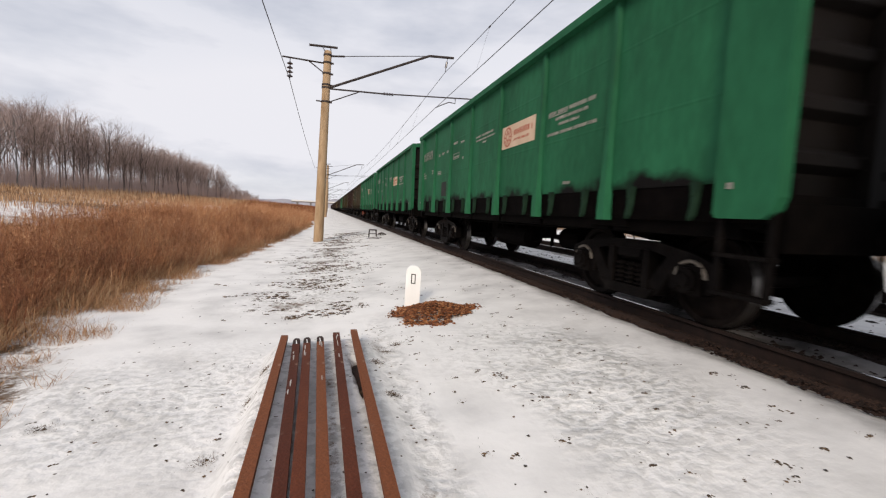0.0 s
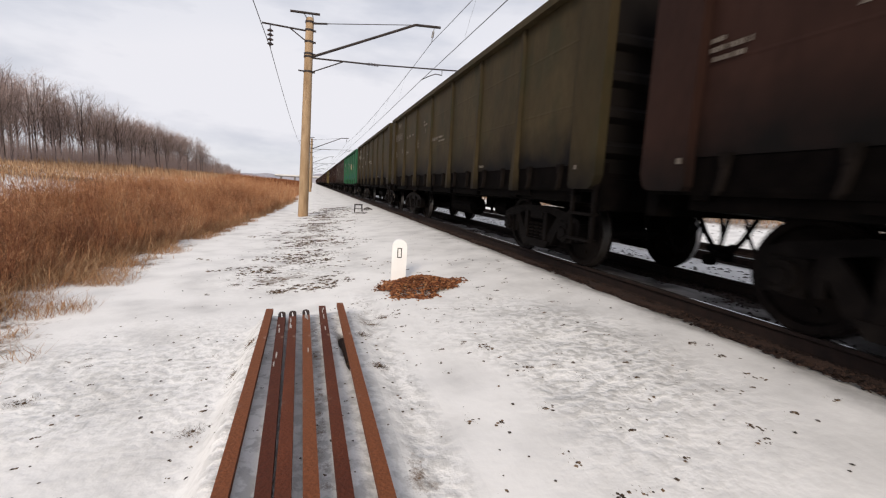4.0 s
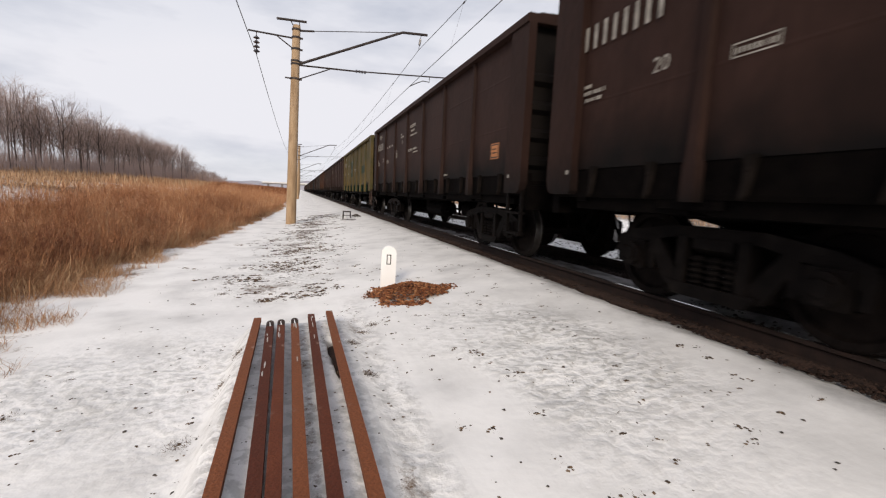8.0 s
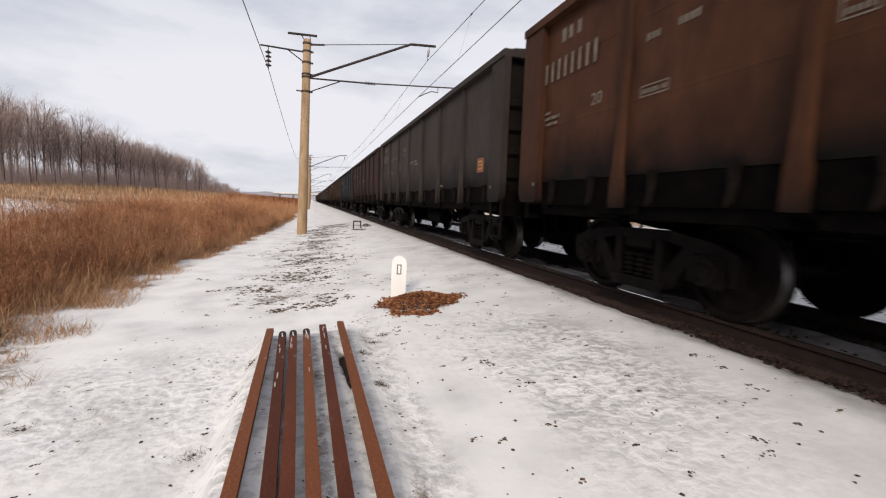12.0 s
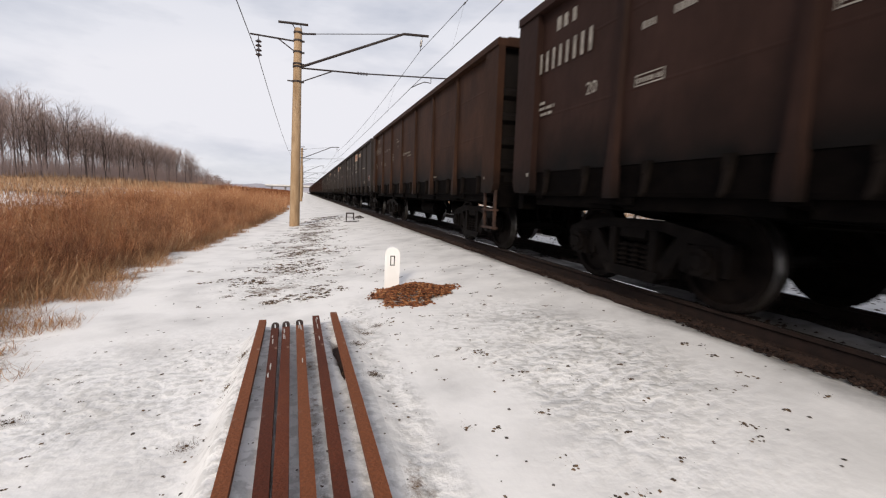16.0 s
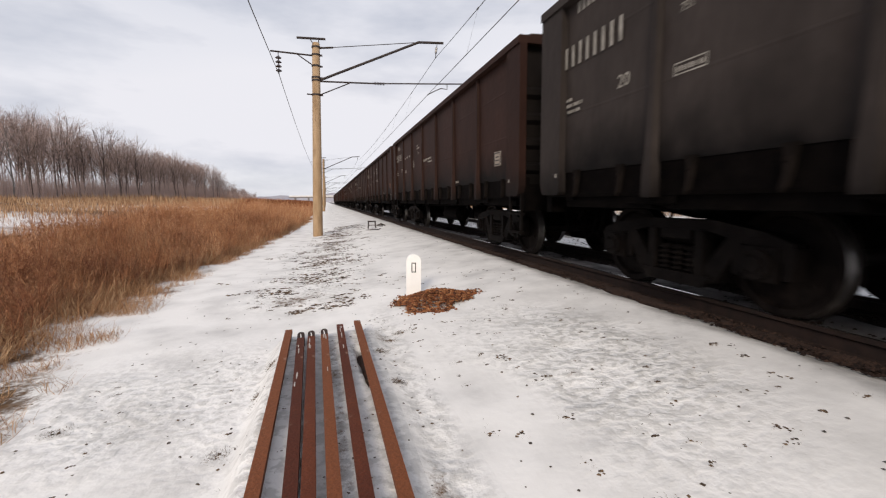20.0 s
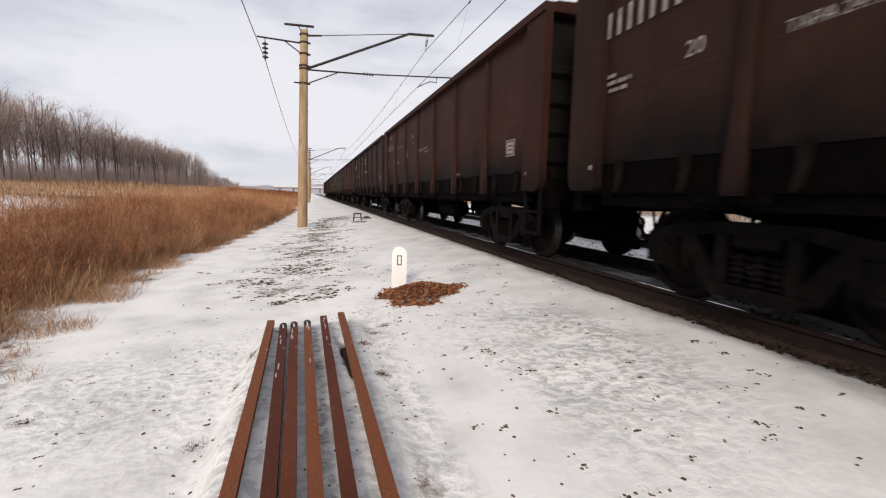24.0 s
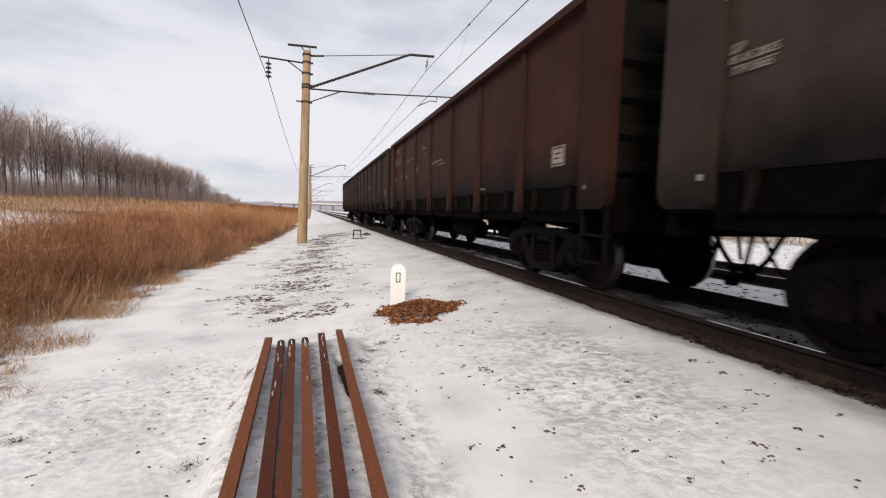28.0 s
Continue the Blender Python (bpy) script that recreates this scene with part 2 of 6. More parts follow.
MARK = material("worn_white_stencil_paint", [(0.3, (0.17, 0.16, 0.142)), (0.55, (0.30, 0.28, 0.25)), (0.75, (0.42, 0.40, 0.36))], scale=6, rough=0.8)
PLATE = material("grimy_white_plate", [(0.3, (0.24, 0.20, 0.165)), (0.7, (0.36, 0.31, 0.26))], scale=6, rough=0.7)
# brown with streaks of ochre, for a few patches on one wagon
OCHRE = material("ochre_patches", [(0.42, (0.039, 0.0188, 0.0117)), (0.56, (0.058, 0.031, 0.016)), (0.74, (0.14, 0.088, 0.042))], scale=2.5, rough=0.75, stretch=(1, 0.6, 2.5), spec=0.07)
PALEPLATE = material("pale_notice_plate", [(0.3, (0.40, 0.36, 0.34)), (0.7, (0.56, 0.51, 0.49))], scale=6, rough=0.7)
MARKDIM = material("faded_stencil_paint", [(0.3, (0.10, 0.085, 0.07)), (0.7, (0.19, 0.165, 0.14))], scale=6, rough=0.8)
CREAM = material("faded_cream_sign_paint", [(0.3, (0.50, 0.36, 0.25)), (0.7, (0.66, 0.50, 0.37))], scale=3, rough=0.7)
REDPAINT = material("faded_red_paint", [(0.3, (0.30, 0.06, 0.035)), (0.7, (0.40, 0.09, 0.05))], scale=5, rough=0.7)
PATCH = material("dark_overpaint", [(0.3, (0.012, 0.014, 0.012)), (0.7, (0.022, 0.022, 0.018))], scale=4, rough=0.8)
ORANGE = material("orange_plate_paint", [(0.3, (0.36, 0.14, 0.05)), (0.7, (0.46, 0.20, 0.08))], scale=5, rough=0.7)
BARK = material("grey_brown_bark", [(0.3, (0.075, 0.056, 0.049)), (0.7, (0.165, 0.125, 0.110))], scale=5, rough=0.95, bump=0.4, bump_scale=20, random="object")
PALEBARK = material("pale_birch_bark", [(0.35, (0.09, 0.078, 0.072)), (0.6, (0.21, 0.19, 0.18))], scale=4, rough=0.9, stretch=(1, 1, 3))
TWIG = material("purple_brown_twigs", [(0.2, (0.25, 0.185, 0.168)), (0.8, (0.45, 0.345, 0.315))], scale=3, rough=0.95, random="object")
WEED = material("rusty_dry_weeds", detail=3.0, stops=[(0.25, (0.17, 0.068, 0.034)), (0.42, (0.38, 0.165, 0.078)), (0.58, (0.55, 0.285, 0.142)), (0.76, (0.74, 0.52, 0.33))], share=0.35, scale=0.9, rough=0.95, random="island")
STRAW = material("pale_dry_grass", [(0.15, (0.20, 0.105, 0.058)), (0.45, (0.37, 0.22, 0.122)), (0.85, (0.56, 0.39, 0.245))], scale=0.2, rough=0.95, random="island")
DARKWEED = material("dark_brown_weeds", detail=3.0, stops=[(0.25, (0.095, 0.038, 0.022)), (0.5, (0.23, 0.09, 0.047)), (0.8, (0.42, 0.205, 0.105))], share=0.5, scale=0.55, rough=0.95, random="island")
CLOD = material("frozen_soil_and_leaves", [(0.15, (0.034, 0.024, 0.018)), (0.5, (0.090, 0.060, 0.040)), (0.88, (0.19, 0.125, 0.076))], scale=14, rough=0.95, bump=0.4, random="island")
FARWEED = material("dark_rusty_weeds", [(0.25, (0.085, 0.026, 0.012)), (0.5, (0.21, 0.070, 0.030)), (0.8, (0.37, 0.155, 0.068))], scale=0.5, rough=0.95, random="island", share=0.5)
PALEGRASS = material("bleached_dry_grass", [(0.15, (0.19, 0.090, 0.044)), (0.45, (0.37, 0.20, 0.103)), (0.85, (0.57, 0.39, 0.235))], scale=0.5, rough=0.95, random="island")
OLDSNOW = material("grey_old_snow", [(0.3, (0.38, 0.36, 0.35)), (0.7, (0.62, 0.60, 0.58))], scale=20, rough=0.9)
DEADLEAF = material("dead_grass_bits", [(0.2, (0.05, 0.034, 0.023)), (0.6, (0.125, 0.082, 0.05)), (0.9, (0.26, 0.175, 0.10))], scale=8, rough=0.95, random="island")
STONE = material("dark_stone_bits", [(0.2, (0.03, 0.026, 0.024)), (0.8, (0.12, 0.10, 0.09))], scale=12, rough=0.9, random="island")
HILL = material("hazy_far_hills", [(0.3, (0.34, 0.33, 0.37)), (0.7, (0.44, 0.42, 0.45))], scale=0.01, rough=1.0)


def ground_material():
    """Thin trodden snow; litter and soil come through where the cover attribute says and in noisy patches; greyer
    towards the track, by an attribute of its own.
    """
    m = material("thin_snow_on_soil", [(0.27, (0.61, 0.60, 0.594)), (0.42, (0.755, 0.744, 0.734)), (0.60, (0.85, 0.838, 0.828))], scale=1.7, rough=0.75, spec=0.2, detail=8)
    t = m.node_tree
    n, l = t.nodes, t.links
    b = n["Principled BSDF"]
    snow = b.inputs["Base Color"].links[0].from_socket
    co = n.new("ShaderNodeTexCoord")
    at = n.new("ShaderNodeAttribute")
    at.attribute_name = "cover"
    a = n.new("ShaderNodeTexNoise")
    a.inputs["Scale"].default_value, a.inputs["Detail"].default_value, a.inputs["Roughness"].default_value = 9.0, 9.0, 0.78
    c = n.new("ShaderNodeTexNoise")
    c.inputs["Scale"].default_value, c.inputs["Detail"].default_value = 1.1, 4.0
    for k in (a, c):
        l.new(co.outputs["Object"], k.inputs["Vector"])
    # litter where cover + noise passes a threshold
    ad = n.new("ShaderNodeMath")
    ad.operation = "ADD"
    l.new(at.outputs["Fac"], ad.inputs[0])
    l.new(a.outputs["Fac"], ad.inputs[1])
    mr = n.new("ShaderNodeMapRange")
    mr.inputs[1].default_value, mr.inputs[2].default_value = 0.78, 0.95
    l.new(ad.outputs[0], mr.inputs[0])
    soil = n.new("ShaderNodeValToRGB")
    e = soil.color_ramp.elements
    e[0].position, e[0].color = 0.35, (0.050, 0.028, 0.015, 1)
    e[1].position, e[1].color = 0.65, (0.16, 0.092, 0.045, 1)
    l.new(a.outputs["Fac"], soil.inputs[0])
    mix = n.new("ShaderNodeMix")
    mix.data_type = "RGBA"
    l.new(mr.outputs[0], mix.inputs[0])
    l.new(snow, mix.inputs[6])
    l.new(soil.outputs[0], mix.inputs[7])
    # broken crust: grey meltwater ice in small cells
    tr = n.new("ShaderNodeAttribute")
    tr.attribute_name = "trodden"
    g = n.new("ShaderNodeTexNoise")
    g.inputs["Scale"].default_value, g.inputs["Detail"].default_value, g.inputs["Roughness"].default_value = 13.0, 4.0, 0.55
    l.new(co.outputs["Object"], g.inputs["Vector"])
    gm = n.new("ShaderNodeMapRange")
    gm.inputs[1].default_value, gm.inputs[2].default_value, gm.inputs[4].default_value = 0.475, 0.575, 0.62
    l.new(g.outputs["Fac"], gm.inputs[0])
    gg = n.new("ShaderNodeMath")
    gg.operation = "MULTIPLY"
    l.new(gm.outputs[0], gg.inputs[0])
    l.new(tr.outputs["Fac"], gg.inputs[1])
    ice = n.new("ShaderNodeMix")
    ice.data_type = "RGBA"
    l.new(gg.outputs[0], ice.inputs[0])
    l.new(mix.outputs[2], ice.inputs[6])
    ice.inputs[7].default_value = (0.44, 0.43, 0.415, 1)
    so = n.new("ShaderNodeAttribute")
    so.attribute_name = "soot"
    sn = n.new("ShaderNodeTexNoise")
    sn.inputs["Scale"].default_value, sn.inputs["Detail"].default_value, sn.inputs["Roughness"].default_value = 2.6, 8.0, 0.7
    l.new(co.outputs["Object"], sn.inputs["Vector"])
    sr = n.new("ShaderNodeMapRange")
    sr.inputs[1].default_value, sr.inputs[2].default_value, sr.inputs[3].default_value = 0.32, 0.68, 0.25
    l.new(sn.outputs["Fac"], sr.inputs[0])
    sf = n.new("ShaderNodeMath")
    sf.operation = "MULTIPLY"
    l.new(so.outputs["Fac"], sf.inputs[0])
    l.new(sr.outputs[0], sf.inputs[1])
    greying = n.new("ShaderNodeMix")
    greying.data_type = "RGBA"
    l.new(sf.outputs[0], greying.inputs[0])
    l.new(ice.outputs[2], greying.inputs[6])
    greying.inputs[7].default_value = (0.20, 0.19, 0.19, 1)
    l.new(greying.outputs[2], b.inputs["Base Color"])
    # two scales of relief
    f = n.new("ShaderNodeTexNoise")
    f.inputs["Scale"].default_value, f.inputs["Detail"].default_value, f.inputs["Roughness"].default_value = 13.0, 4.0, 0.5
    l.new(co.outputs["Object"], f.inputs["Vector"])
    bu = n.new("ShaderNodeBump")
    bu.inputs["Strength"].default_value, bu.inputs["Distance"].default_value = 0.6, 0.05
    deep = n.new("ShaderNodeMath")
    deep.operation = "MULTIPLY_ADD"
    deep.inputs[1].default_value, deep.inputs[2].default_value = 1.0, 0.12
    l.new(tr.outputs["Fac"], deep.inputs[0])
    hi = n.new("ShaderNodeMath")
    hi.operation = "MULTIPLY"
    l.new(f.outputs["Fac"], hi.inputs[0])
    l.new(deep.outputs[0], hi.inputs[1])
    l.new(hi.outputs[0], bu.inputs["Height"])
    l.new(bu.outputs[0], b.inputs["Normal"])
    return m


SNOW = ground_material()


# ---- mesh helpers ----
def mesh_from(name, verts, faces, mat, smooth=False):
    me = bpy.data.meshes.new(name)
    me.from_pydata(verts, [], faces)
    me.materials.append(mat)
    if smooth:
        me.polygons.foreach_set("use_smooth", [True] * len(me.polygons))
    me.update()
    return me


def finish(bm, name, mats, bevel=0.0, smooth=False):
    if bevel:
        bmesh.ops.bevel(bm, geom=[e for e in bm.edges if e.is_manifold and e.calc_face_angle(0) > 0.6], offset=bevel, segments=1, affect="EDGES", clamp_overlap=True)
    bmesh.ops.recalc_face_normals(bm, faces=bm.faces)
    me = bpy.data.meshes.new(name)
    for f in bm.faces:
        f.smooth = smooth
    bm.to_mesh(me)
    bm.free()
    for m in mats if isinstance(mats, (list, tuple)) else [mats]:
        me.materials.append(m)
    return me


def box(bm, x0, x1, y0, y1, z0, z1, mi=0):
    v = [bm.verts.new(p) for p in ((x0, y0, z0), (x1, y0, z0), (x1, y1, z0), (x0, y1, z0), (x0, y0, z1), (x1, y0, z1), (x1, y1, z1), (x0, y1, z1))]
    for q in ((3, 2, 1, 0), (4, 5, 6, 7), (0, 1, 5, 4), (1, 2, 6, 5), (2, 3, 7, 6), (3, 0, 4, 7)):
        bm.faces.new([v[i] for i in q]).material_index = mi
    return v


def tube(bm, p0, p1, r0, r1=None, seg=8, caps=True, mi=0):
    """A tapered rod from p0 to p1."""
    r1 = r0 if r1 is None else r1
    p0, p1 = Vector(p0), Vector(p1)
    q = (p1 - p0).to_track_quat("Z", "Y")
    rings = []
    for p, r in ((p0, r0), (p1, r1)):
        rings.append([bm.verts.new(p + q @ Vector((r * math.cos(6.2832 * i / seg), r * math.sin(6.2832 * i / seg), 0))) for i in range(seg)])
    for i in range(seg):
        f = bm.faces.new((rings[0][i], rings[0][(i + 1) % seg], rings[1][(i + 1) % seg], rings[1][i]))
        f.material_index, f.smooth = mi, True
    if caps:
        bm.faces.new(rings[0][::-1]).material_index = mi
        bm.faces.new(rings[1]).material_index = mi
    return rings


def pipe(bm, pts, r, seg=6):
    """A bent rod along points, in one piece."""
    pts = [Vector(p) for p in pts]
    prev = None
    for i, p in enumerate(pts):
        d = pts[min(i + 1, len(pts) - 1)] - pts[max(i - 1, 0)]
        q = d.to_track_quat("Z", "Y")
        ring = [bm.verts.new(p + q @ Vector((r * math.cos(6.2832 * k / seg), r * math.sin(6.2832 * k / seg), 0))) for k in range(seg)]
        if prev:
            for k in range(seg):
                bm.faces.new((prev[k], prev[(k + 1) % seg], ring[(k + 1) % seg], ring[k])).smooth = True
        else:
            bm.faces.new(ring[::-1])
        prev = ring
    bm.faces.new(prev)


def prism(bm, outline, axis, a, b, mi=0):
    """An outline of (u, v) drawn out along an axis from a to b. axis x: (y, z); y: (x, z); z: (x, y)."""
    put = {"x": lambda u, v, w: (w, u, v), "y": lambda u, v, w: (u, w, v), "z": lambda u, v, w: (u, v, w)}[axis]
    lo = [bm.verts.new(put(u, v, a)) for u, v in outline]
    hi = [bm.verts.new(put(u, v, b)) for u, v in outline]
    n = len(outline)
    for i in range(n):
        bm.faces.new((lo[i], lo[(i + 1) % n], hi[(i + 1) % n], hi[i])).material_index = mi
    bm.faces.new(lo[::-1]).material_index = mi
    bm.faces.new(hi).material_index = mi


def lathe(bm, profile, axis, centre, seg=28, mi=0):
    """A profile of (radius, along) turned about an axis ('x' or 'z') through centre. mi may be one index per band."""
    c = Vector(centre)
    rings = []
    for r, a in profile:
        ring = []
        for i in range(seg):
            u, v = r * math.cos(6.2832 * i / seg), r * math.sin(6.2832 * i / seg)
            ring.append(bm.verts.new(c + (Vector((a, u, v)) if axis == "x" else Vector((u, v, a)))))
        rings.append(ring)
    for k in range(len(rings) - 1):
        for i in range(seg):
            f = bm.faces.new((rings[k][i], rings[k][(i + 1) % seg], rings[k + 1][(i + 1) % seg], rings[k + 1][i]))
            f.material_index = mi[k] if isinstance(mi, (list, tuple)) else mi
            f.smooth = True
    for ring in (rings[0][::-1], rings[-1]):
        if (ring[0].co - c).length > 1e-4:
            bm.faces.new(ring)


def part(name, data, parent, m=None, label=""):
    ob = new(name, data)
    ob.parent = parent
    if m is not None:
        ob.matrix_basis = m
    return tagged(ob, label)


def thing(name, label, category, m=None, data=None, group="", kind=""):
    ob = new(name, data)
    if m is not None:
        ob.matrix_basis = m
    return tagged(ob, label, category, group, kind)


def at(x, y, z):
    return Matrix.Translation((x, y, z))


# ---- the plan ----
AXIS, RAIL_Z = 4.60, 0.07          # near track: its middle line and rail head
AXIS2 = AXIS + 4.1                 # second track
GAUGE = 0.795                      # middle line to the middle of a rail head
rng = random.Random(7)
nrg = np.random.default_rng(11)


def smooth(a, b, v):
    k = np.clip((v - a) / (b - a), 0, 1)
    return k * k * (3 - 2 * k)


def weed_edge(y):
    """The line at which the tall dry weeds begin, left of the trodden snow."""
    return np.interp(y, [-40, 3, 4.5, 6, 8.2, 9.4, 11.3, 17, 31, 45, 400], [-2.15, -2.15, -2.28, -2.50, -2.66, -2.64, -2.52, -2.1, -1.45, -1.35, -1.3])


def tall_gap(y):
    """How far behind that line the tall weeds start; low grass with snow in it lies between."""
    return np.interp(y, [3, 8, 10, 12, 17, 40], [1.25, 0.95, 0.65, 0.45, 0.3, 0.2])


def path_x(y):
    """The middle of the trodden stubble that leads to the pole."""
    return np.interp(y, [6, 9, 12.5, 17, 24], [-0.35, -0.25, -0.1, 0.4, 0.9])


def lattice(ix, iy, seed):
    """A fixed random value, -1 to 1, for each lattice point."""
    h = (ix.astype(np.int64) * 374761393 + iy.astype(np.int64) * 668265263 + int(seed * 1000) * 69069) & 0xFFFFFFFF
    h = ((h ^ (h >> 13)) * 1274126177) & 0xFFFFFFFF
    return ((h ^ (h >> 16)) & 0xFFFF) / 32767.5 - 1


def lumps(x, y, s, seed):
    """Smooth value noise of three octaves, about -1 to 1; s is roughly the features a metre."""
    x, y = np.broadcast_arrays(np.asarray(x, float), np.asarray(y, float))
    out, amp = 0, 1.0
    for o in range(3):
        u, v = x * s * 0.62 * 2 ** o + 17.3 * o, y * s * 0.62 * 2 ** o - 9.1 * o
        i, j = np.floor(u), np.floor(v)
        fu, fv = u - i, v - j
        fu, fv = fu * fu * (3 - 2 * fu), fv * fv * (3 - 2 * fv)
        p = lattice(i, j, seed + o) * (1 - fu) + lattice(i + 1, j, seed + o) * fu
        q = lattice(i, j + 1, seed + o) * (1 - fu) + lattice(i + 1, j + 1, seed + o) * fu
        out = out + amp * (p * (1 - fv) + q * fv)
        amp *= 0.5
    return out / 1.1


def trodden(x, y):
    """Where feet have broken the snow's crust, 0 to 1."""
    right = smooth(1.4, 0.5, np.hypot((x - 1.85) / 0.9, (y - 2.9) / 1.8)) * smooth(0.6, 1.15, np.hypot((x - 0.98) / 0.52, (y - 2.5) / 1.0))
    left = 0.8 * smooth(1.4, 0.6, np.hypot((x + 1.3) / 1.1, (y - 3.4) / 1.6))
    beside = smooth(0.45, 0.52, x) * smooth(0.82, 0.66, x) * smooth(6.2, 5.0, y)
    way = 0.9 * np.exp(-((x - path_x(y)) / 0.8) ** 2) * smooth(5.5, 7, y)
    packed = smooth(-0.55, -0.42, x) * smooth(0.5, 0.36, x) * smooth(4.75, 4.5, y)
    return np.clip(packed * 0.9 + np.maximum(np.maximum(right, left), np.maximum(beside, way)) * (0.75 + 0.5 * lumps(x, y, 1.3, 6.0)), 0, 1)


def ground_z(x, y):
    x, y = np.asarray(x, float), np.asarray(y, float)
    z = np.interp(x, [-400, -60, -30, -13, -6, -3.2, -0.5, 3.2, 3.6, 11, 14, 22, 400], [3.0, 2.0, 1.55, 0.55, -0.30, -0.50, -0.45, -0.05, -0.12, -0.12, 0.05, 0.35, 0.6])
    near = smooth(14, 6, np.hypot(x, y - 2)) * smooth(3.6, 2.9, x)
    z = z + 0.012 * lumps(x, y, 1.1, 0.4) * smooth(3.4, 2.2, x) + near * (0.007 * lumps(x, y, 3.5, 1.3) + 0.020 * trodden(x, y) * np.minimum(0.25, lumps(x, y, 8.0, 2.2)))
    z = z + 0.12 * lumps(x, y, 0.25, 2.0) * smooth(-5, -12, x)
    # snow and ice packed round the stacked rails, with a hollow left by one of them
    z = z + (-0.292 + 0.012 * lumps(x, y, 8.0, 1.0) - z) * smooth(-0.62, -0.45, x) * smooth(0.62, 0.38, x) * smooth(4.85, 4.55, y)
    z = z - 0.11 * smooth(0.20, 0.222, x - 0.10 * (3.95 - y) + 0.02 * lumps(x, y, 7.0, 4.0)) * smooth(0.31, 0.28, x) * smooth(3.0, 3.3, y) * smooth(4.1, 3.85, y)
    return z


def strips(*spans):
    """Grid lines: (from, to, step) spans in a row."""
    out = []
    for a, b, s in spans:
        out.extend(np.arange(a, b - 1e-6, s).tolist())
    return np.array(out + [spans[-1][1]])


def build_ground():
    xs = strips((-900, -100, 80), (-100, -30, 7), (-30, -8, 1.1), (-8, -3.4, 0.25), (-3.4, -0.7, 0.075), (-0.7, 0.8, 0.035), (0.8, 4.0, 0.07), (4.0, 15, 0.35), (15, 40, 2.5), (40, 900, 95))
    ys = strips((-80, -4, 4), (-4, 0.8, 0.4), (0.8, 9, 0.075), (9, 20, 0.2), (20, 60, 0.8), (60, 200, 6), (200, 2600, 150))
    gx, gy = np.meshgrid(xs, ys)
    gz = ground_z(gx, gy)
    nx, ny = len(xs), len(ys)
    verts = np.stack([gx.ravel(), gy.ravel(), gz.ravel()], 1)
    i = (np.arange(ny - 1)[:, None] * nx + np.arange(nx - 1)).ravel()
    faces = np.stack([i, i + 1, i + 1 + nx, i + nx], 1)
    me = bpy.data.meshes.new("ground")
    me.from_pydata(verts.tolist(), [], faces.tolist())
    me.polygons.foreach_set("use_smooth", [True] * len(me.polygons))
    me.materials.append(SNOW)
    edge = weed_edge(gy)
    cover = smooth(0.55, -0.7, gx - edge + 0.35 * lumps(gx, gy, 1.6, 12.0)) * (0.28 + 0.20 * smooth(0.4, 1.4, edge - gx) + 0.16 * lumps(gx, gy, 2.4, 3.0)) * smooth(0.5, -0.1, gx - edge)                                   # under the weeds
    cover = np.where(gx < -9, 0.42 + 0.2 * lumps(gx, gy, 0.22, 5.0), cover)        # the field: grass with snow between
    cover = cover - 0.12 * smooth(5.0, 2.0, np.hypot((gx + 10.3) * 0.9, (gy - 19.5) * 0.5) * 1.4) - 0.4 * smooth(5, 2, np.hypot((gx + 14) * 0.8, (gy - 54) * 0.4))
    path = np.exp(-((gx - path_x(gy)) / 0.62) ** 2) * smooth(5.8, 7.2, gy) * smooth(40, 20, gy)
    cover = cover + 0.30 * path * np.clip(0.55 + 0.9 * lumps(gx * 0.7, gy * 0.8, 2.6, 2.0), 0, 1.4)                                                    # stubble showing on the way to the pole
    cover = cover + 0.20 * np.exp(-((gx - 0.52) / 0.10) ** 2) * smooth(6.0, 4.5, gy)   # bare strip beside the stacked rails
    cover = cover + 0.22 * np.exp(-((gx - 0.03) / 0.10) ** 2) * smooth(4.6, 4.2, gy) + 0.75 * smooth(0.20, 0.222, gx - 0.10 * (3.95 - gy) + 0.02 * lumps(gx, gy, 7.0, 4.0)) * smooth(0.31, 0.28, gx) * smooth(3.0, 3.3, gy) * smooth(4.1, 3.85, gy)
    cover = cover + 0.13 * smooth(0.3, 0.8, lumps(gx, gy, 1.9, 3.0)) * (gx < 3.2)
    cover = np.where(gx > 3.25, 0.12 + 0.14 * lumps(gx, gy, 1.3, 8.0), cover)
    cover = np.where((gx > 7.2) & (gx < 10.2), 0.28 + 0.16 * lumps(gx, gy, 1.7, 9.0), cover)
    cover = np.where(gx > 16.0, 0.40 + 0.1 * lumps(gx, gy, 0.5, 4.0), cover)
    me.attributes.new("trodden", "FLOAT", "POINT").data.foreach_set("value", trodden(gx, gy).ravel().astype(np.float32))
    soot = 0.30 * smooth(1.4, 3.3, gx) * smooth(9.5, 6.0, gx) + 0.60 * smooth(3.02, 3.42, gx + 0.16 * lumps(gx, gy, 2.5, 15.0)) * smooth(7.0, 5.5, gx)
    me.attributes.new("soot", "FLOAT", "POINT").data.foreach_set("value", soot.ravel().astype(np.float32))
    me.attributes.new("cover", "FLOAT", "POINT").data.foreach_set("value", cover.ravel().astype(np.float32))
    thing("ground", "thin trodden snow over brown soil and grass", "ground", data=me, kind="structure")


build_ground()


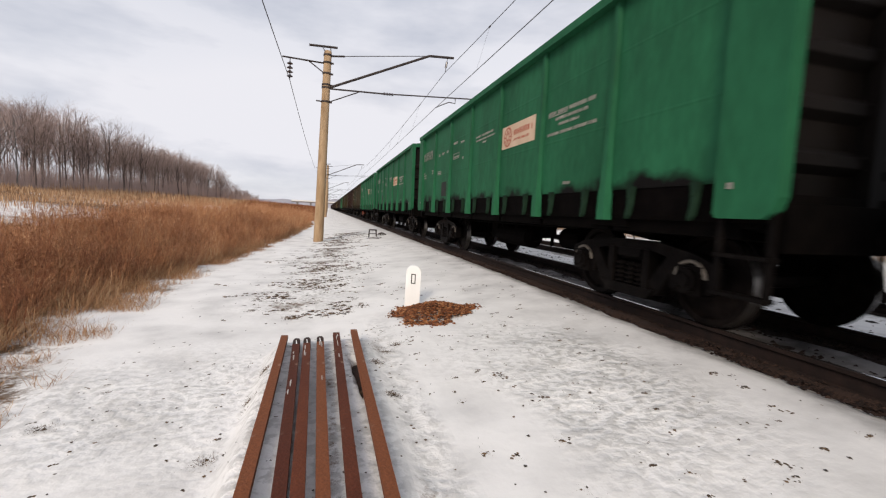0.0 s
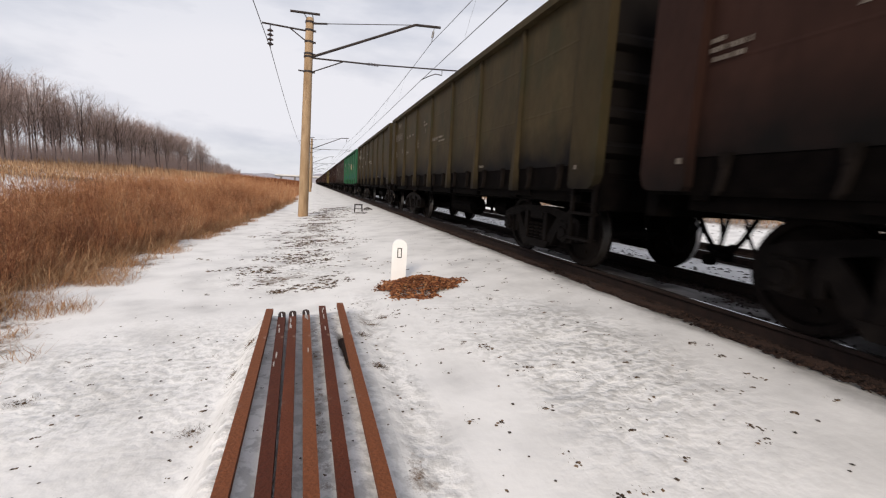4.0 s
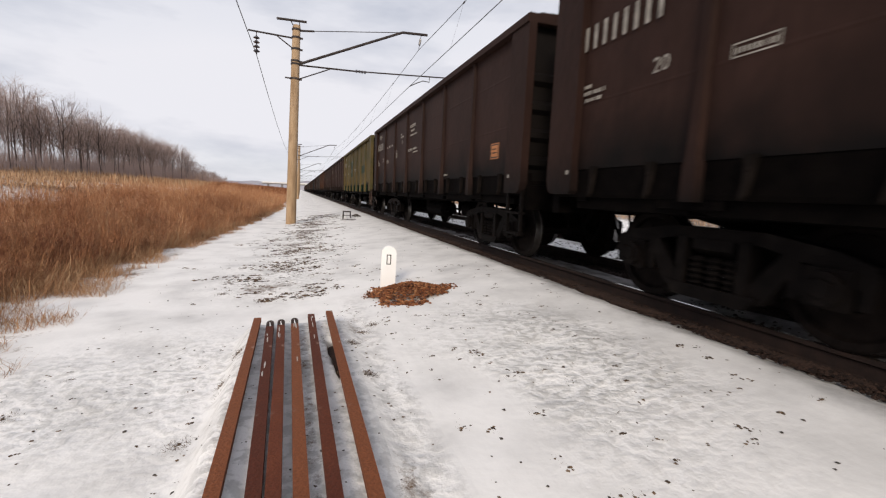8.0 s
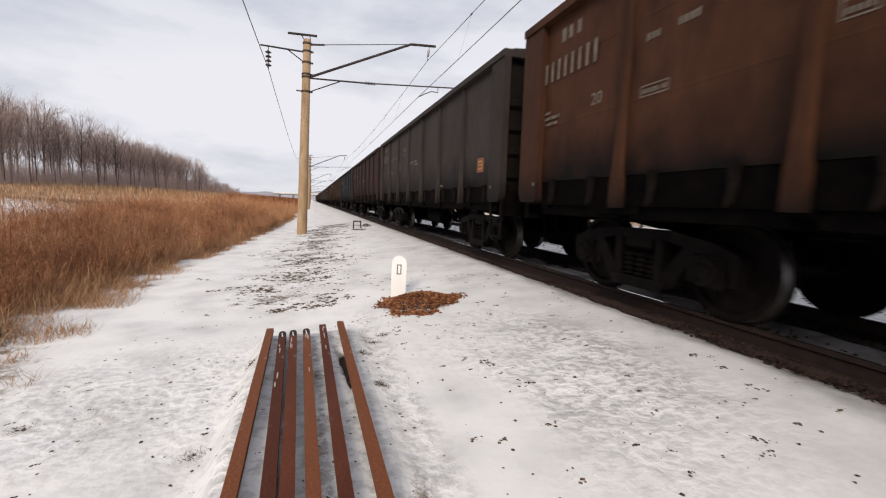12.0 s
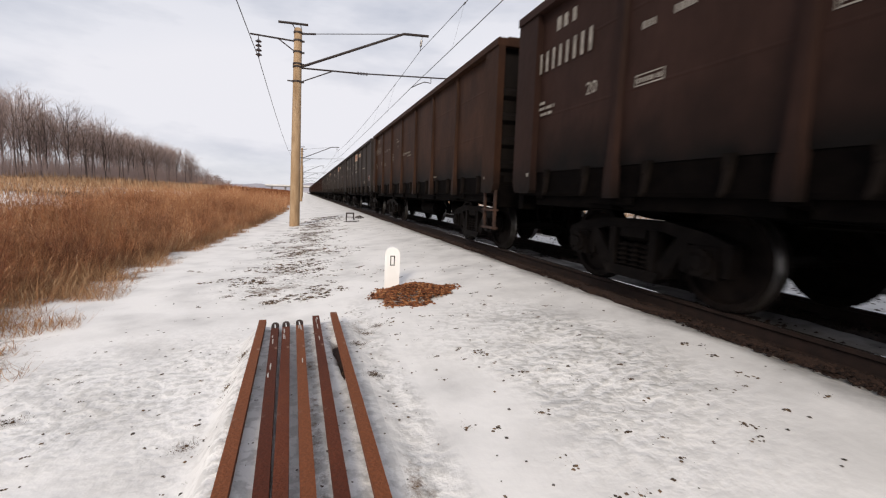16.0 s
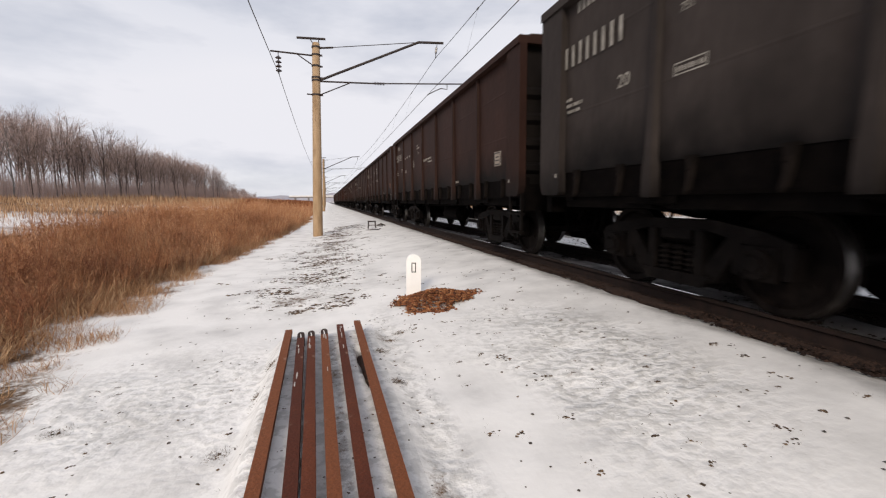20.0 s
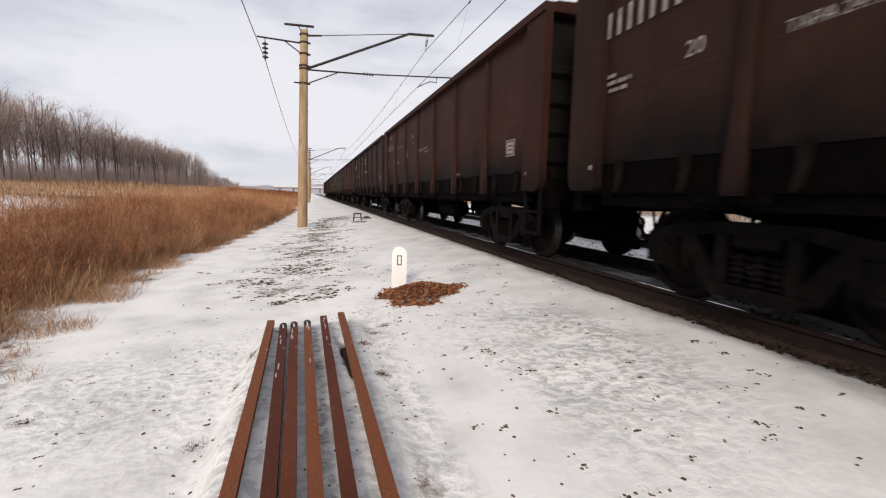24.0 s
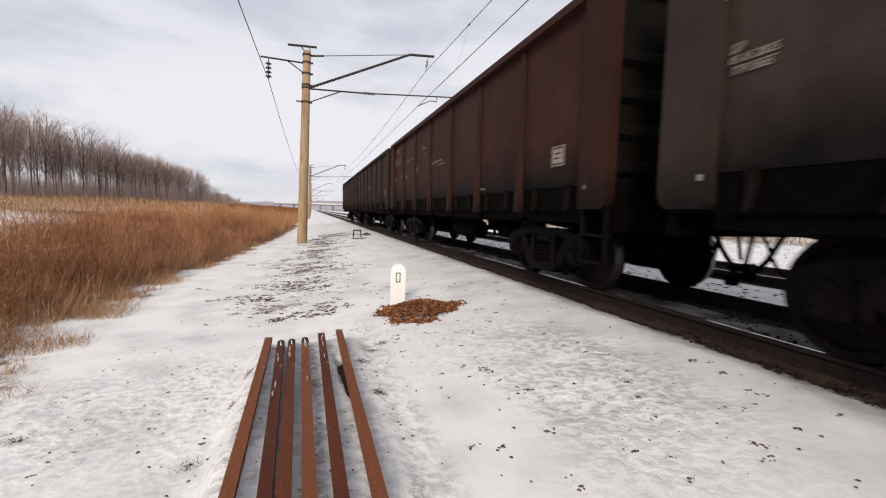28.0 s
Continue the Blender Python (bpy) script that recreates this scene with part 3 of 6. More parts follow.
# ---- tracks ----
RAIL_PROFILE = [(-0.0375, -0.004), (-0.012, 0.0), (0.014, 0.0), (0.0375, -0.004), (0.0375, -0.035), (0.009, -0.052), (0.009, -0.145), (0.075, -0.166), (0.075, -0.18), (-0.075, -0.18), (-0.075, -0.166), (-0.009, -0.145), (-0.009, -0.052), (-0.0375, -0.035)]


def rail_mesh(name, y0, y1, head, side):
    bm = bmesh.new()
    prism(bm, RAIL_PROFILE, "y", y0, y1, 1)
    for f in bm.faces:
        c = f.calc_center_median()
        if c.z > -0.001 and abs(c.x) < 0.01:
            f.material_index = 0
    return finish(bm, name, [head, side])


def build_track(axis, label, near_from, near_to, seed):
    track = thing("railway_track", label, "railway track", at(axis, 0, RAIL_Z))
    rail = rail_mesh("rail", -60, 900, RAILHEAD, RAILWEB)
    for s in (-1, 1):
        part("rail", rail, track, at(s * GAUGE, 0, 0))
    bm = bmesh.new()
    prism(bm, [(-1.35, -0.38), (1.35, -0.38), (1.35, -0.215), (1.15, -0.19), (0.5, -0.2), (-0.5, -0.2), (-1.15, -0.19), (-1.35, -0.215)], "y", -0.12, 0.12)
    sleeper = finish(bm, "sleeper", SLEEPER, 0.01)
    bm = bmesh.new()
    box(bm, -0.035, 0.035, -0.05, 0.05, -0.2, -0.155)
    clip = finish(bm, "rail_clip", RAILWEB, 0.006)
    y = near_from
    while y < near_to:
        sl = part("sleeper", sleeper, track, at(0, y, 0))
        for u in (-GAUGE - 0.11, -GAUGE + 0.11, GAUGE - 0.11, GAUGE + 0.11) if y < 13 and axis < 6 else ():
            part("rail_clip", clip, sl, at(u, 0, 0))
        y += 0.545
    bm = bmesh.new()
    while y < 320:
        box(bm, -1.35, 1.35, y - 0.12, y + 0.12, -0.36, -0.2)
        y += 0.545
    tagged(part("far_sleepers", finish(bm, "far_sleepers", SLEEPER), track), "concrete sleepers running on into the distance", kind="stuff")
    return track


build_track(AXIS, "near railway track with polished rails on oily ballast", -3, 55, 1)
build_track(AXIS2, "second railway track with snow between its rails", 0, 45, 2)


def pebble(n, seed):
    """n cheap stone shapes as vertex offsets of an uneven octahedron."""
    g = np.random.default_rng(seed)
    base = np.array([(1, 0, 0), (0, 1, 0), (-1, 0, 0), (0, -1, 0), (0, 0, 0.8), (0, 0, -0.6)], float)
    return base[None] * (0.65 + 0.7 * g.random((n, 6, 1)))


OCTA = np.array([(0, 1, 4), (1, 2, 4), (2, 3, 4), (3, 0, 4), (1, 0, 5), (2, 1, 5), (3, 2, 5), (0, 3, 5)])


def stones(name, x, y, z, size, mat, label, category, seed=1, flat=0.7, parent=None):
    n = len(x)
    g = np.random.default_rng(seed)
    v = pebble(n, seed) * np.asarray(size).reshape(-1, 1, 1)
    v[:, :, 2] *= flat
    a = g.random(n) * 6.283
    c, s = np.cos(a)[:, None], np.sin(a)[:, None]
    vx, vy = v[:, :, 0] * c - v[:, :, 1] * s, v[:, :, 0] * s + v[:, :, 1] * c
    pts = np.stack([vx + np.asarray(x)[:, None], vy + np.asarray(y)[:, None], v[:, :, 2] + np.asarray(z)[:, None]], -1)
    f = OCTA[None] + (np.arange(n) * 6)[:, None, None]
    me = mesh_from(name, pts.reshape(-1, 3).tolist(), f.reshape(-1, 3).tolist(), mat)
    if parent:
        return tagged(part(name, me, parent), label, kind="stuff")
    return thing(name, label, category, data=me, kind="stuff")


def build_ballast():
    # the bed itself: an uneven dark sheet from shoulder to shoulder
    xs = np.concatenate([np.arange(3.05, 3.9, 0.06), np.arange(3.9, 6.2, 0.12)])
    ys = strips((-6, 0, 0.5), (0, 14, 0.09), (14, 40, 0.5), (40, 900, 20))
    gx, gy = np.meshgrid(xs, ys)
    wob = -0.07 + 0.15 * lumps(gx * 0.1, gy, 1.6, 1.0) + 0.10 * lumps(gx * 0.1, gy, 6.0, 2.0)
    gz = -0.10 + 0.02 * lumps(gx, gy, 9, 3) - 0.12 * smooth(3.50, 3.30, gx + wob) - 0.1 * smooth(5.7, 6.1, gx + wob)
    gz = gz + 0.045 * smooth(3.30, 3.5, gx + wob) * smooth(3.8, 3.6, gx)
    nx, ny = len(xs), len(ys)
    i = (np.arange(ny - 1)[:, None] * nx + np.arange(nx - 1)).ravel()
    me = mesh_from("ballast_bed", np.stack([gx.ravel(), gy.ravel(), gz.ravel()], 1).tolist(), np.stack([i, i + 1, i + 1 + nx, i + nx], 1).tolist(), BALLAST, True)
    bed = thing("ballast", "dark oily brown ballast under the track", "ballast", data=me, kind="structure")
    n = 9000
    y = nrg.random(n) ** 1.6 * 34 + 0.5
    x = 3.43 + nrg.random(n) ** 0.8 * 0.32
    stones("ballast_stones", x, y, np.full(n, -0.078), 0.010 + 0.013 * nrg.random(n), BALLAST, "loose dark brown ballast stones", "gravel", 3, parent=bed)
    n = 5000
    y = nrg.random(n) ** 1.4 * 30 + 0.5
    x = 3.95 + nrg.random(n) * 1.9
    stones("ballast_stones", x, y, np.full(n, -0.09), 0.02 + 0.02 * nrg.random(n), BALLAST, "dark ballast stones between the rails", "gravel", 4, parent=bed)
    # snow lying between the rails
    xs = np.arange(4.15, 4.95, 0.1)
    ys = strips((-4, 14, 0.15), (14, 300, 4))
    gx, gy = np.meshgrid(xs, ys)
    gz = -0.075 + 0.02 * lumps(gx, gy, 3, 5) - 0.07 * smooth(0.26, 0.4, np.abs(gx - 4.55) + 0.06 * lumps(gx, gy, 2.0, 1))
    nx, ny = len(xs), len(ys)
    i = (np.arange(ny - 1)[:, None] * nx + np.arange(nx - 1)).ravel()
    thing("snow_between_rails", "dirty grey snow lying between the rails", "snow", data=mesh_from("snow_between_rails", np.stack([gx.ravel(), gy.ravel(), gz.ravel()], 1).tolist(), np.stack([i, i + 1, i + 1 + nx, i + nx], 1).tolist(), DIRTYSNOW, True), kind="structure")


def build_track_clutter():
    """Dark bits and fallen ballast on the snow between and beyond the tracks."""
    n = 2600
    y = -2 + 45 * nrg.random(n) ** 1.4
    x = np.where(nrg.random(n) < 0.5, 6.15 + 1.2 * nrg.random(n), 10.1 + 6.0 * nrg.random(n))
    stones("fallen_ballast", x, y, ground_z(x, y) + 0.004, 0.015 + 0.045 * nrg.random(n) ** 2, STONE, "dark stones and scraps on the snow between the tracks", "stones", 17, 0.4)


DIRTYSNOW = material("sooty_snow", [(0.35, (0.10, 0.09, 0.088)), (0.6, (0.30, 0.28, 0.275))], scale=3, rough=0.9, bump=0.5, bump_scale=20)
build_ballast()
build_track_clutter()


# ---- gondola wagons ----
HALF, PITCH, TOP, WALL = 6.35, 13.92, 3.595, 1.48
POSTS = (-4.33, -2.60, -0.87, 0.87, 2.60, 4.33)
CACHE = {}


def shared(key, mat, build):
    """One mesh a shape and paint."""
    name = mat.name if not isinstance(mat, (list, tuple)) else mat[0].name
    if (key, name) not in CACHE:
        CACHE[key, name] = build(mat)
    return CACHE[key, name]


def m_side_wall(mat, half):
    # sheet with two shallow pressed swages along its length
    bm = bmesh.new()
    out = [(WALL - 0.008, 1.38), (WALL, 1.38)]
    for z in (2.12, 2.90):
        out += [(WALL, z - 0.022), (WALL + 0.003, z), (WALL, z + 0.022)]
    out += [(WALL, TOP - 0.09), (WALL - 0.008, TOP - 0.09)]
    prism(bm, out, "y", -half + 0.05, half - 0.05)
    return finish(bm, "side_wall", mat)


def m_top_chord(mat, half):
    bm = bmesh.new()
    prism(bm, [(1.40, TOP - 0.12), (1.595, TOP - 0.12), (1.595, TOP - 0.015), (1.57, TOP), (1.40, TOP)], "y", -half, half)
    return finish(bm, "top_chord", mat)


def m_end_chord(mat, half):
    bm = bmesh.new()
    prism(bm, [(-1.4, TOP - 0.12), (1.4, TOP - 0.12), (1.4, TOP + 0.02), (0.7, TOP + 0.06), (-0.7, TOP + 0.06), (-1.4, TOP + 0.02)], "y", half - 0.12, half)
    return finish(bm, "end_chord", mat, 0.012)


def m_lower_chord(mat, half):
    bm = bmesh.new()
    prism(bm, [(1.36, 1.06), (1.45, 1.06), (1.465, 1.10), (1.47, 1.39), (1.36, 1.39)], "y", -half + 0.03, half - 0.03)
    return finish(bm, "lower_chord", mat)


def m_post(mat):
    # hat-section post, wider at its foot, that runs down past the wall
    bm = bmesh.new()
    rows = [(TOP - 0.12, 0.052, 0.034, 0.05), (2.0, 0.055, 0.038, 0.06), (1.6, 0.058, 0.042, 0.068), (1.42, 0.064, 0.050, 0.075), (1.34, 0.076, 0.062, 0.08), (1.04, 0.078, 0.066, 0.082)]
    rings = []
    for z, flange, crown, deep in rows:
        rings.append([bm.verts.new(p) for p in ((WALL - 0.02, -flange, z), (WALL + 0.012, -flange, z), (WALL + deep, -crown, z), (WALL + deep, crown, z), (WALL + 0.012, flange, z), (WALL - 0.02, flange, z))])
    for a, b in zip(rings, rings[1:]):
        for i in range(6):
            bm.faces.new((a[i], a[(i + 1) % 6], b[(i + 1) % 6], b[i]))
    bm.faces.new(rings[0][::-1])
    bm.faces.new(rings[-1])
    return finish(bm, "side_post", mat, 0.006)


def m_corner_post(mat):
    bm = bmesh.new()
    prism(bm, [(5.86, 1.09), (6.25, 1.09), (6.31, 1.13), (HALF, 1.25), (HALF, TOP - 0.12), (5.83, TOP - 0.12), (5.83, 1.13)], "x", WALL - 0.03, WALL + 0.09)
    return finish(bm, "corner_post", mat, 0.01)


def m_end_wall(mat, half):
    bm = bmesh.new()
    out = [(half - 0.16, 1.2), (half - 0.15, 1.2)]
    for z in (1.55, 1.95, 2.35, 2.75):
        out += [(half - 0.15, z - 0.1), (half - 0.07, z - 0.04), (half - 0.07, z + 0.04), (half - 0.15, z + 0.1)]
    out += [(half - 0.15, TOP - 0.1), (half - 0.16, TOP - 0.1)]
    prism(bm, out, "x", -WALL + 0.02, WALL - 0.02)
    for x in (-0.55, 0.55):
        box(bm, x - 0.06, x + 0.06, half - 0.13, half - 0.03, 1.15, TOP - 0.1)
    return finish(bm, "end_wall", mat)


def m_sill(mat):
    bm = bmesh.new()
    box(bm, -0.22, 0.22, -6.5, 6.5, 0.86, 1.2)
    return finish(bm, "centre_sill", mat, 0.01)


def m_floor(mat, half):
    bm = bmesh.new()
    box(bm, -1.46, 1.46, -half + 0.04, half - 0.04, 1.22, 1.28)
    return finish(bm, "floor", mat)


def m_bearer(mat):
    bm = bmesh.new()
    prism(bm, [(-1.45, 1.215), (-1.45, 1.02), (-0.2, 0.84), (0.2, 0.84), (1.45, 1.02), (1.45, 1.215)], "y", -0.09, 0.09)
    return finish(bm, "cross_bearer", mat)


def m_body_bolster(mat):
    # box girder across the frame over each bogie
    bm = bmesh.new()
    prism(bm, [(-1.44, 1.215), (-1.44, 0.98), (-0.5, 0.80), (0.5, 0.80), (1.44, 0.98), (1.44, 1.215)], "y", -0.34, 0.34)
    return finish(bm, "body_bolster", mat, 0.01)


def m_end_sill(mat):
    bm = bmesh.new()
    box(bm, -1.45, 1.45, 0, 0.14, 0.85, 1.215)
    return finish(bm, "end_sill", mat, 0.01)


def m_pale_rim(mat):
    # a pale arc round the upper half of an axle box
    bm = bmesh.new()
    pipe(bm, [(0, 0.19 * math.cos(a), 0.475 + 0.19 * math.sin(a)) for a in np.linspace(0.15, 2.99, 12)], 0.02, 5)
    return finish(bm, "frosted_rim", mat)


def m_hatch(mat):
    # tilted underside hatch lid
    bm = bmesh.new()
    prism(bm, [(0.26, 0.87), (1.40, 0.93), (1.40, 1.10), (0.26, 0.92)], "y", -0.80, 0.80)
    return finish(bm, "floor_hatch", mat)


def m_bracket(mat):
    # the hatch latch: a wedge hanging below the chord
    bm = bmesh.new()
    prism(bm, [(-0.05, 1.40), (0.05, 1.40), (0.035, 1.33), (0.022, 1.22), (-0.005, 1.10), (-0.045, 1.06), (-0.05, 1.09), (-0.025, 1.20), (-0.03, 1.33)], "x", WALL - 0.01, WALL + 0.045)
    tube(bm, (WALL - 0.03, 0.0, 1.29), (WALL + 0.06, 0.0, 1.29), 0.018, seg=6)
    return finish(bm, "hatch_latch", mat, 0.005)


def m_ladder(mat):
    bm = bmesh.new()
    for y in (5.86, 6.29):
        box(bm, WALL - 0.01, WALL + 0.03, y - 0.025, y + 0.025, 0.46, 1.25)
    for z in (0.47, 0.78):
        box(bm, WALL - 0.05, WALL + 0.06, 5.84, 6.31, z, z + 0.03)
    return finish(bm, "step_ladder", mat, 0.004)


def m_coupler(mat):
    bm = bmesh.new()
    box(bm, -0.13, 0.13, 6.2, 6.72, 0.9, 1.14)
    prism(bm, [(-0.24, 6.66), (0.2, 6.66), (0.24, 6.8), (0.1, 6.955), (-0.05, 6.88), (-0.2, 6.955), (-0.26, 6.9)], "z", 0.84, 1.18)
    tube(bm, (-0.9, 6.42, 1.0), (0.2, 6.42, 1.0), 0.022, seg=6)
    tube(bm, (-0.9, 6.42, 1.0), (-0.98, 6.5, 0.72), 0.02, seg=6)
    for x, y, z in ((-0.62, 6.36, 0.50), (0.55, 6.30, 0.46)):
        tube(bm, (x, y, 1.02), (x - 0.06, y + 0.05, z), 0.022, seg=6)
    pipe(bm, [(-0.25, 6.3, 1.0), (-0.32, 6.45, 0.62), (-0.30, 6.62, 0.44), (-0.26, 6.78, 0.42), (-0.24, 6.92, 0.50)], 0.028, 6)
    lathe(bm, [(0.02, 0.30), (0.07, 0.31), (0.08, 0.40), (0.02, 0.43)], "z", (-0.25, 6.86, 0), 8)
    return finish(bm, "coupler", mat, 0.02)


def m_hose(mat):
    bm = bmesh.new()
    pts = [Vector((0.34, 6.4 + 0.55 * k / 9, 0.92 - 0.52 * math.sin(math.pi * k / 10))) for k in range(10)]
    pipe(bm, pts, 0.018, 6)
    return finish(bm, "brake_hose", mat)


def m_reservoir(mat):
    bm = bmesh.new()
    tube(bm, (-0.72, -0.95, 0.64), (-0.72, 0.45, 0.64), 0.21, seg=14)
    tube(bm, (-0.72, 0.45, 0.64), (-0.72, 0.54, 0.64), 0.21, 0.09, seg=14)
    tube(bm, (-0.72, -1.04, 0.64), (-0.72, -0.95, 0.64), 0.09, 0.21, seg=14)
    for y in (-0.6, 0.15):
        box(bm, -0.92, -0.52, y - 0.03, y + 0.03, 0.8, 1.2)
    return finish(bm, "air_reservoir", mat)


def m_brake(mat):
    # cylinder, valve chest, levers and pull rods hung beneath the floor
    bm = bmesh.new()
    tube(bm, (-0.45, -2.35, 0.68), (-0.45, -1.75, 0.68), 0.19, seg=12)
    tube(bm, (-0.45, -1.75, 0.68), (-0.45, -1.3, 0.68), 0.05, seg=8)
    box(bm, -0.62, -0.34, 1.15, 1.5, 0.5, 0.9)
    box(bm, 0.3, 0.62, 0.5, 1.0, 0.55, 0.9)
    for a, b in (((-0.3, -3.2, 0.62), (-0.45, -2.3, 0.7)), ((-0.45, -1.3, 0.68), (-0.2, 3.2, 0.55)), ((0.3, -2.6, 0.58), (0.3, 2.6, 0.58)), ((-0.95, -2.9, 0.9), (-0.95, 2.9, 0.86)), ((0.9, -2.9, 0.8), (0.9, 2.9, 0.84))):
        tube(bm, a, b, 0.018, seg=6)
    for x, y, z in ((-0.5, -2.6, 0.45), (-0.5, -1.3, 0.5), (0.35, 0.2, 0.5), (-0.3, 2.0, 0.48), (0.4, 1.7, 0.52), (-0.3, 2.55, 0.42), (0.45, -1.6, 0.5)):
        box(bm, x - 0.025, x + 0.025, y - 0.025, y + 0.025, z, 1.0)
    for x, y in ((-0.9, -1.5), (-1.1, 2.1), (0.7, -2.3)):
        pipe(bm, [Vector(p) for p in ((x, y - 0.4, 1.0), (x, y - 0.12, 0.62), (x, y + 0.12, 0.58), (x, y + 0.42, 0.98))], 0.012, 5)
    return finish(bm, "brake_rigging", mat)


def m_hand_wheel(mat):
    # parking brake wheel on the near side
    bm = bmesh.new()
    pts = [Vector((-1.36, 5.55 + 0.2 * math.cos(6.2832 * k / 16), 0.68 + 0.2 * math.sin(6.2832 * k / 16))) for k in range(17)]
    pipe(bm, pts, 0.014, 5)
    for k in range(0, 16, 4):
        tube(bm, (-1.36, 5.55, 0.68), pts[k], 0.01, seg=5)
    tube(bm, (-1.38, 5.55, 0.68), (-0.5, 5.55, 0.7), 0.018, seg=6)
    return finish(bm, "hand_brake_wheel", mat)


def m_bolster(mat):
    bm = bmesh.new()
    prism(bm, [(-1.1, 0.62), (-0.9, 0.5), (-0.3, 0.38), (0.3, 0.38), (0.9, 0.5), (1.1, 0.62), (1.1, 0.72), (0.3, 0.82), (-0.3, 0.82), (-1.1, 0.72)], "y", -0.2, 0.2)
    tube(bm, (0, 0, 0.8), (0, 0, 0.88), 0.17, seg=12)
    for y in (-0.55, 0.55):
        tube(bm, (-0.9, y, 0.42), (0.9, y, 0.42), 0.045, seg=8)      # brake beam
    return finish(bm, "bogie", mat, 0.02)


def m_side_frame(mat):
    # cast side frame: arched top, bowed tie below, two sloping columns, jaws over the axle boxes
    bm = bmesh.new()
    x0, x1 = -0.075, 0.075
    prism(bm, [(-1.18, 0.50), (-1.18, 0.66), (-0.95, 0.74), (-0.45, 0.82), (0.45, 0.82), (0.95, 0.74), (1.18, 0.66), (1.18, 0.50), (1.06, 0.50), (0.90, 0.60), (0.42, 0.71), (-0.42, 0.71), (-0.90, 0.60), (-1.06, 0.50)], "x", x0, x1)
    for s in (-1, 1):
        prism(bm, [(s * 0.74, 0.64), (s * 0.60, 0.67), (s * 0.30, 0.30), (s * 0.38, 0.20), (s * 0.50, 0.24)], "x", x0, x1)
        prism(bm, [(s * 0.36, 0.72), (s * 0.26, 0.72), (s * 0.26, 0.28), (s * 0.36, 0.28)], "x", x0 - 0.02, x1 + 0.02)
        prism(bm, [(s * 0.74, 0.62), (s * 0.66, 0.62), (s * 0.66, 0.36), (s * 0.72, 0.34), (s * 0.78, 0.44)], "x", x0, x1)
        prism(bm, [(s * 1.20, 0.62), (s * 1.10, 0.62), (s * 1.10, 0.36), (s * 1.17, 0.36)], "x", x0, x1)
    prism(bm, [(-0.46, 0.28), (-0.36, 0.16), (0.36, 0.16), (0.46, 0.28)], "x", x0 - 0.03, x1 + 0.03)
    return finish(bm, "side_frame", mat, 0.014)


def m_springs(mat):
    bm = bmesh.new()
    for y in (-0.17, 0.0, 0.17):
        for k in range(5):
            z = 0.30 + 0.055 * k
            lathe(bm, [(0.075, z - 0.018), (0.092, z), (0.075, z + 0.018)], "z", (0, y, 0), 10)
        tube(bm, (0, y, 0.28), (0, y, 0.55), 0.055, seg=8)
    return finish(bm, "spring_set", mat)


def m_axle_box(mat):
    bm = bmesh.new()
    box(bm, -0.1, 0.1, -0.15, 0.15, 0.33, 0.62)
    tube(bm, (-0.15, 0, 0.475), (0.1, 0, 0.475), 0.125, seg=14)
    tube(bm, (-0.17, 0, 0.475), (-0.15, 0, 0.475), 0.07, seg=8)
    for k in range(4):
        a = 0.785 + 1.5708 * k
        tube(bm, (-0.165, 0.1 * math.cos(a), 0.475 + 0.1 * math.sin(a)), (-0.15, 0.1 * math.cos(a), 0.475 + 0.1 * math.sin(a)), 0.018, seg=6)
    return finish(bm, "axle_box", mat, 0.008)


def m_wheelset(mats):
    # about its own axis at the origin
    bm = bmesh.new()
    tube(bm, (-1.0, 0, 0), (1.0, 0, 0), 0.08, seg=12)
    for s in (-1, 1):
        # from the field side to the flange side: rim face, tread, flange, web and hub
        prof = [(0.11, 0.86), (0.15, 0.87), (0.17, 0.82), (0.38, 0.80), (0.40, 0.845), (0.452, 0.85), (0.470, 0.845), (0.476, 0.76), (0.482, 0.735), (0.505, 0.728), (0.505, 0.715), (0.49, 0.71), (0.40, 0.715), (0.38, 0.76), (0.17, 0.77), (0.12, 0.70)]
        lathe(bm, [(r, s * a) for r, a in prof], "x", (0, 0, 0), 36, [0, 0, 0, 0, 0, 0, 1, 1, 0, 0, 0, 0, 0, 0, 0])
        for k in range(3):
            a = 2.094 * k
            tube(bm, (s * 0.815, 0.28 * math.cos(a), 0.28 * math.sin(a)), (s * 0.83, 0.28 * math.cos(a), 0.28 * math.sin(a)), 0.03, seg=6)
    return finish(bm, "wheelset", mats)


def flat(key, w, h, mat, d=0.004):
    """A thin painted patch, w long and h high, as a plate on the near wall."""
    def make(m):
        bm = bmesh.new()
        box(bm, 0, w, 0, h, 0, d)
        return finish(bm, key, m)
    return shared((key, round(w, 3), round(h, 3)), mat, make)


def on_wall(y, z, out=0.0):
    """The pose of a mark on the near side, its lower left corner at y (towards the far end) and z."""
    m = Matrix(((0, 0, -1, -WALL - 0.002 - out), (-1, 0, 0, y), (0, 1, 0, z), (0, 0, 0, 1)))
    return m


def words(text, size, mat):
    """Lettering in the built-in font, as a mesh."""
    def make(m):
        cu = bpy.data.curves.new("lettering", "FONT")
        cu.body, cu.size, cu.extrude = text, size, 0.002
        cu.resolution_u = 2
        ob = bpy.data.objects.new("lettering", cu)
        scene.collection.objects.link(ob)
        me = bpy.data.meshes.new_from_object(ob.evaluated_get(bpy.context.evaluated_depsgraph_get()))
        bpy.data.objects.remove(ob)
        me.materials.clear()
        me.materials.append(m)
        return me
    return shared(("lettering", text, size), mat, make)


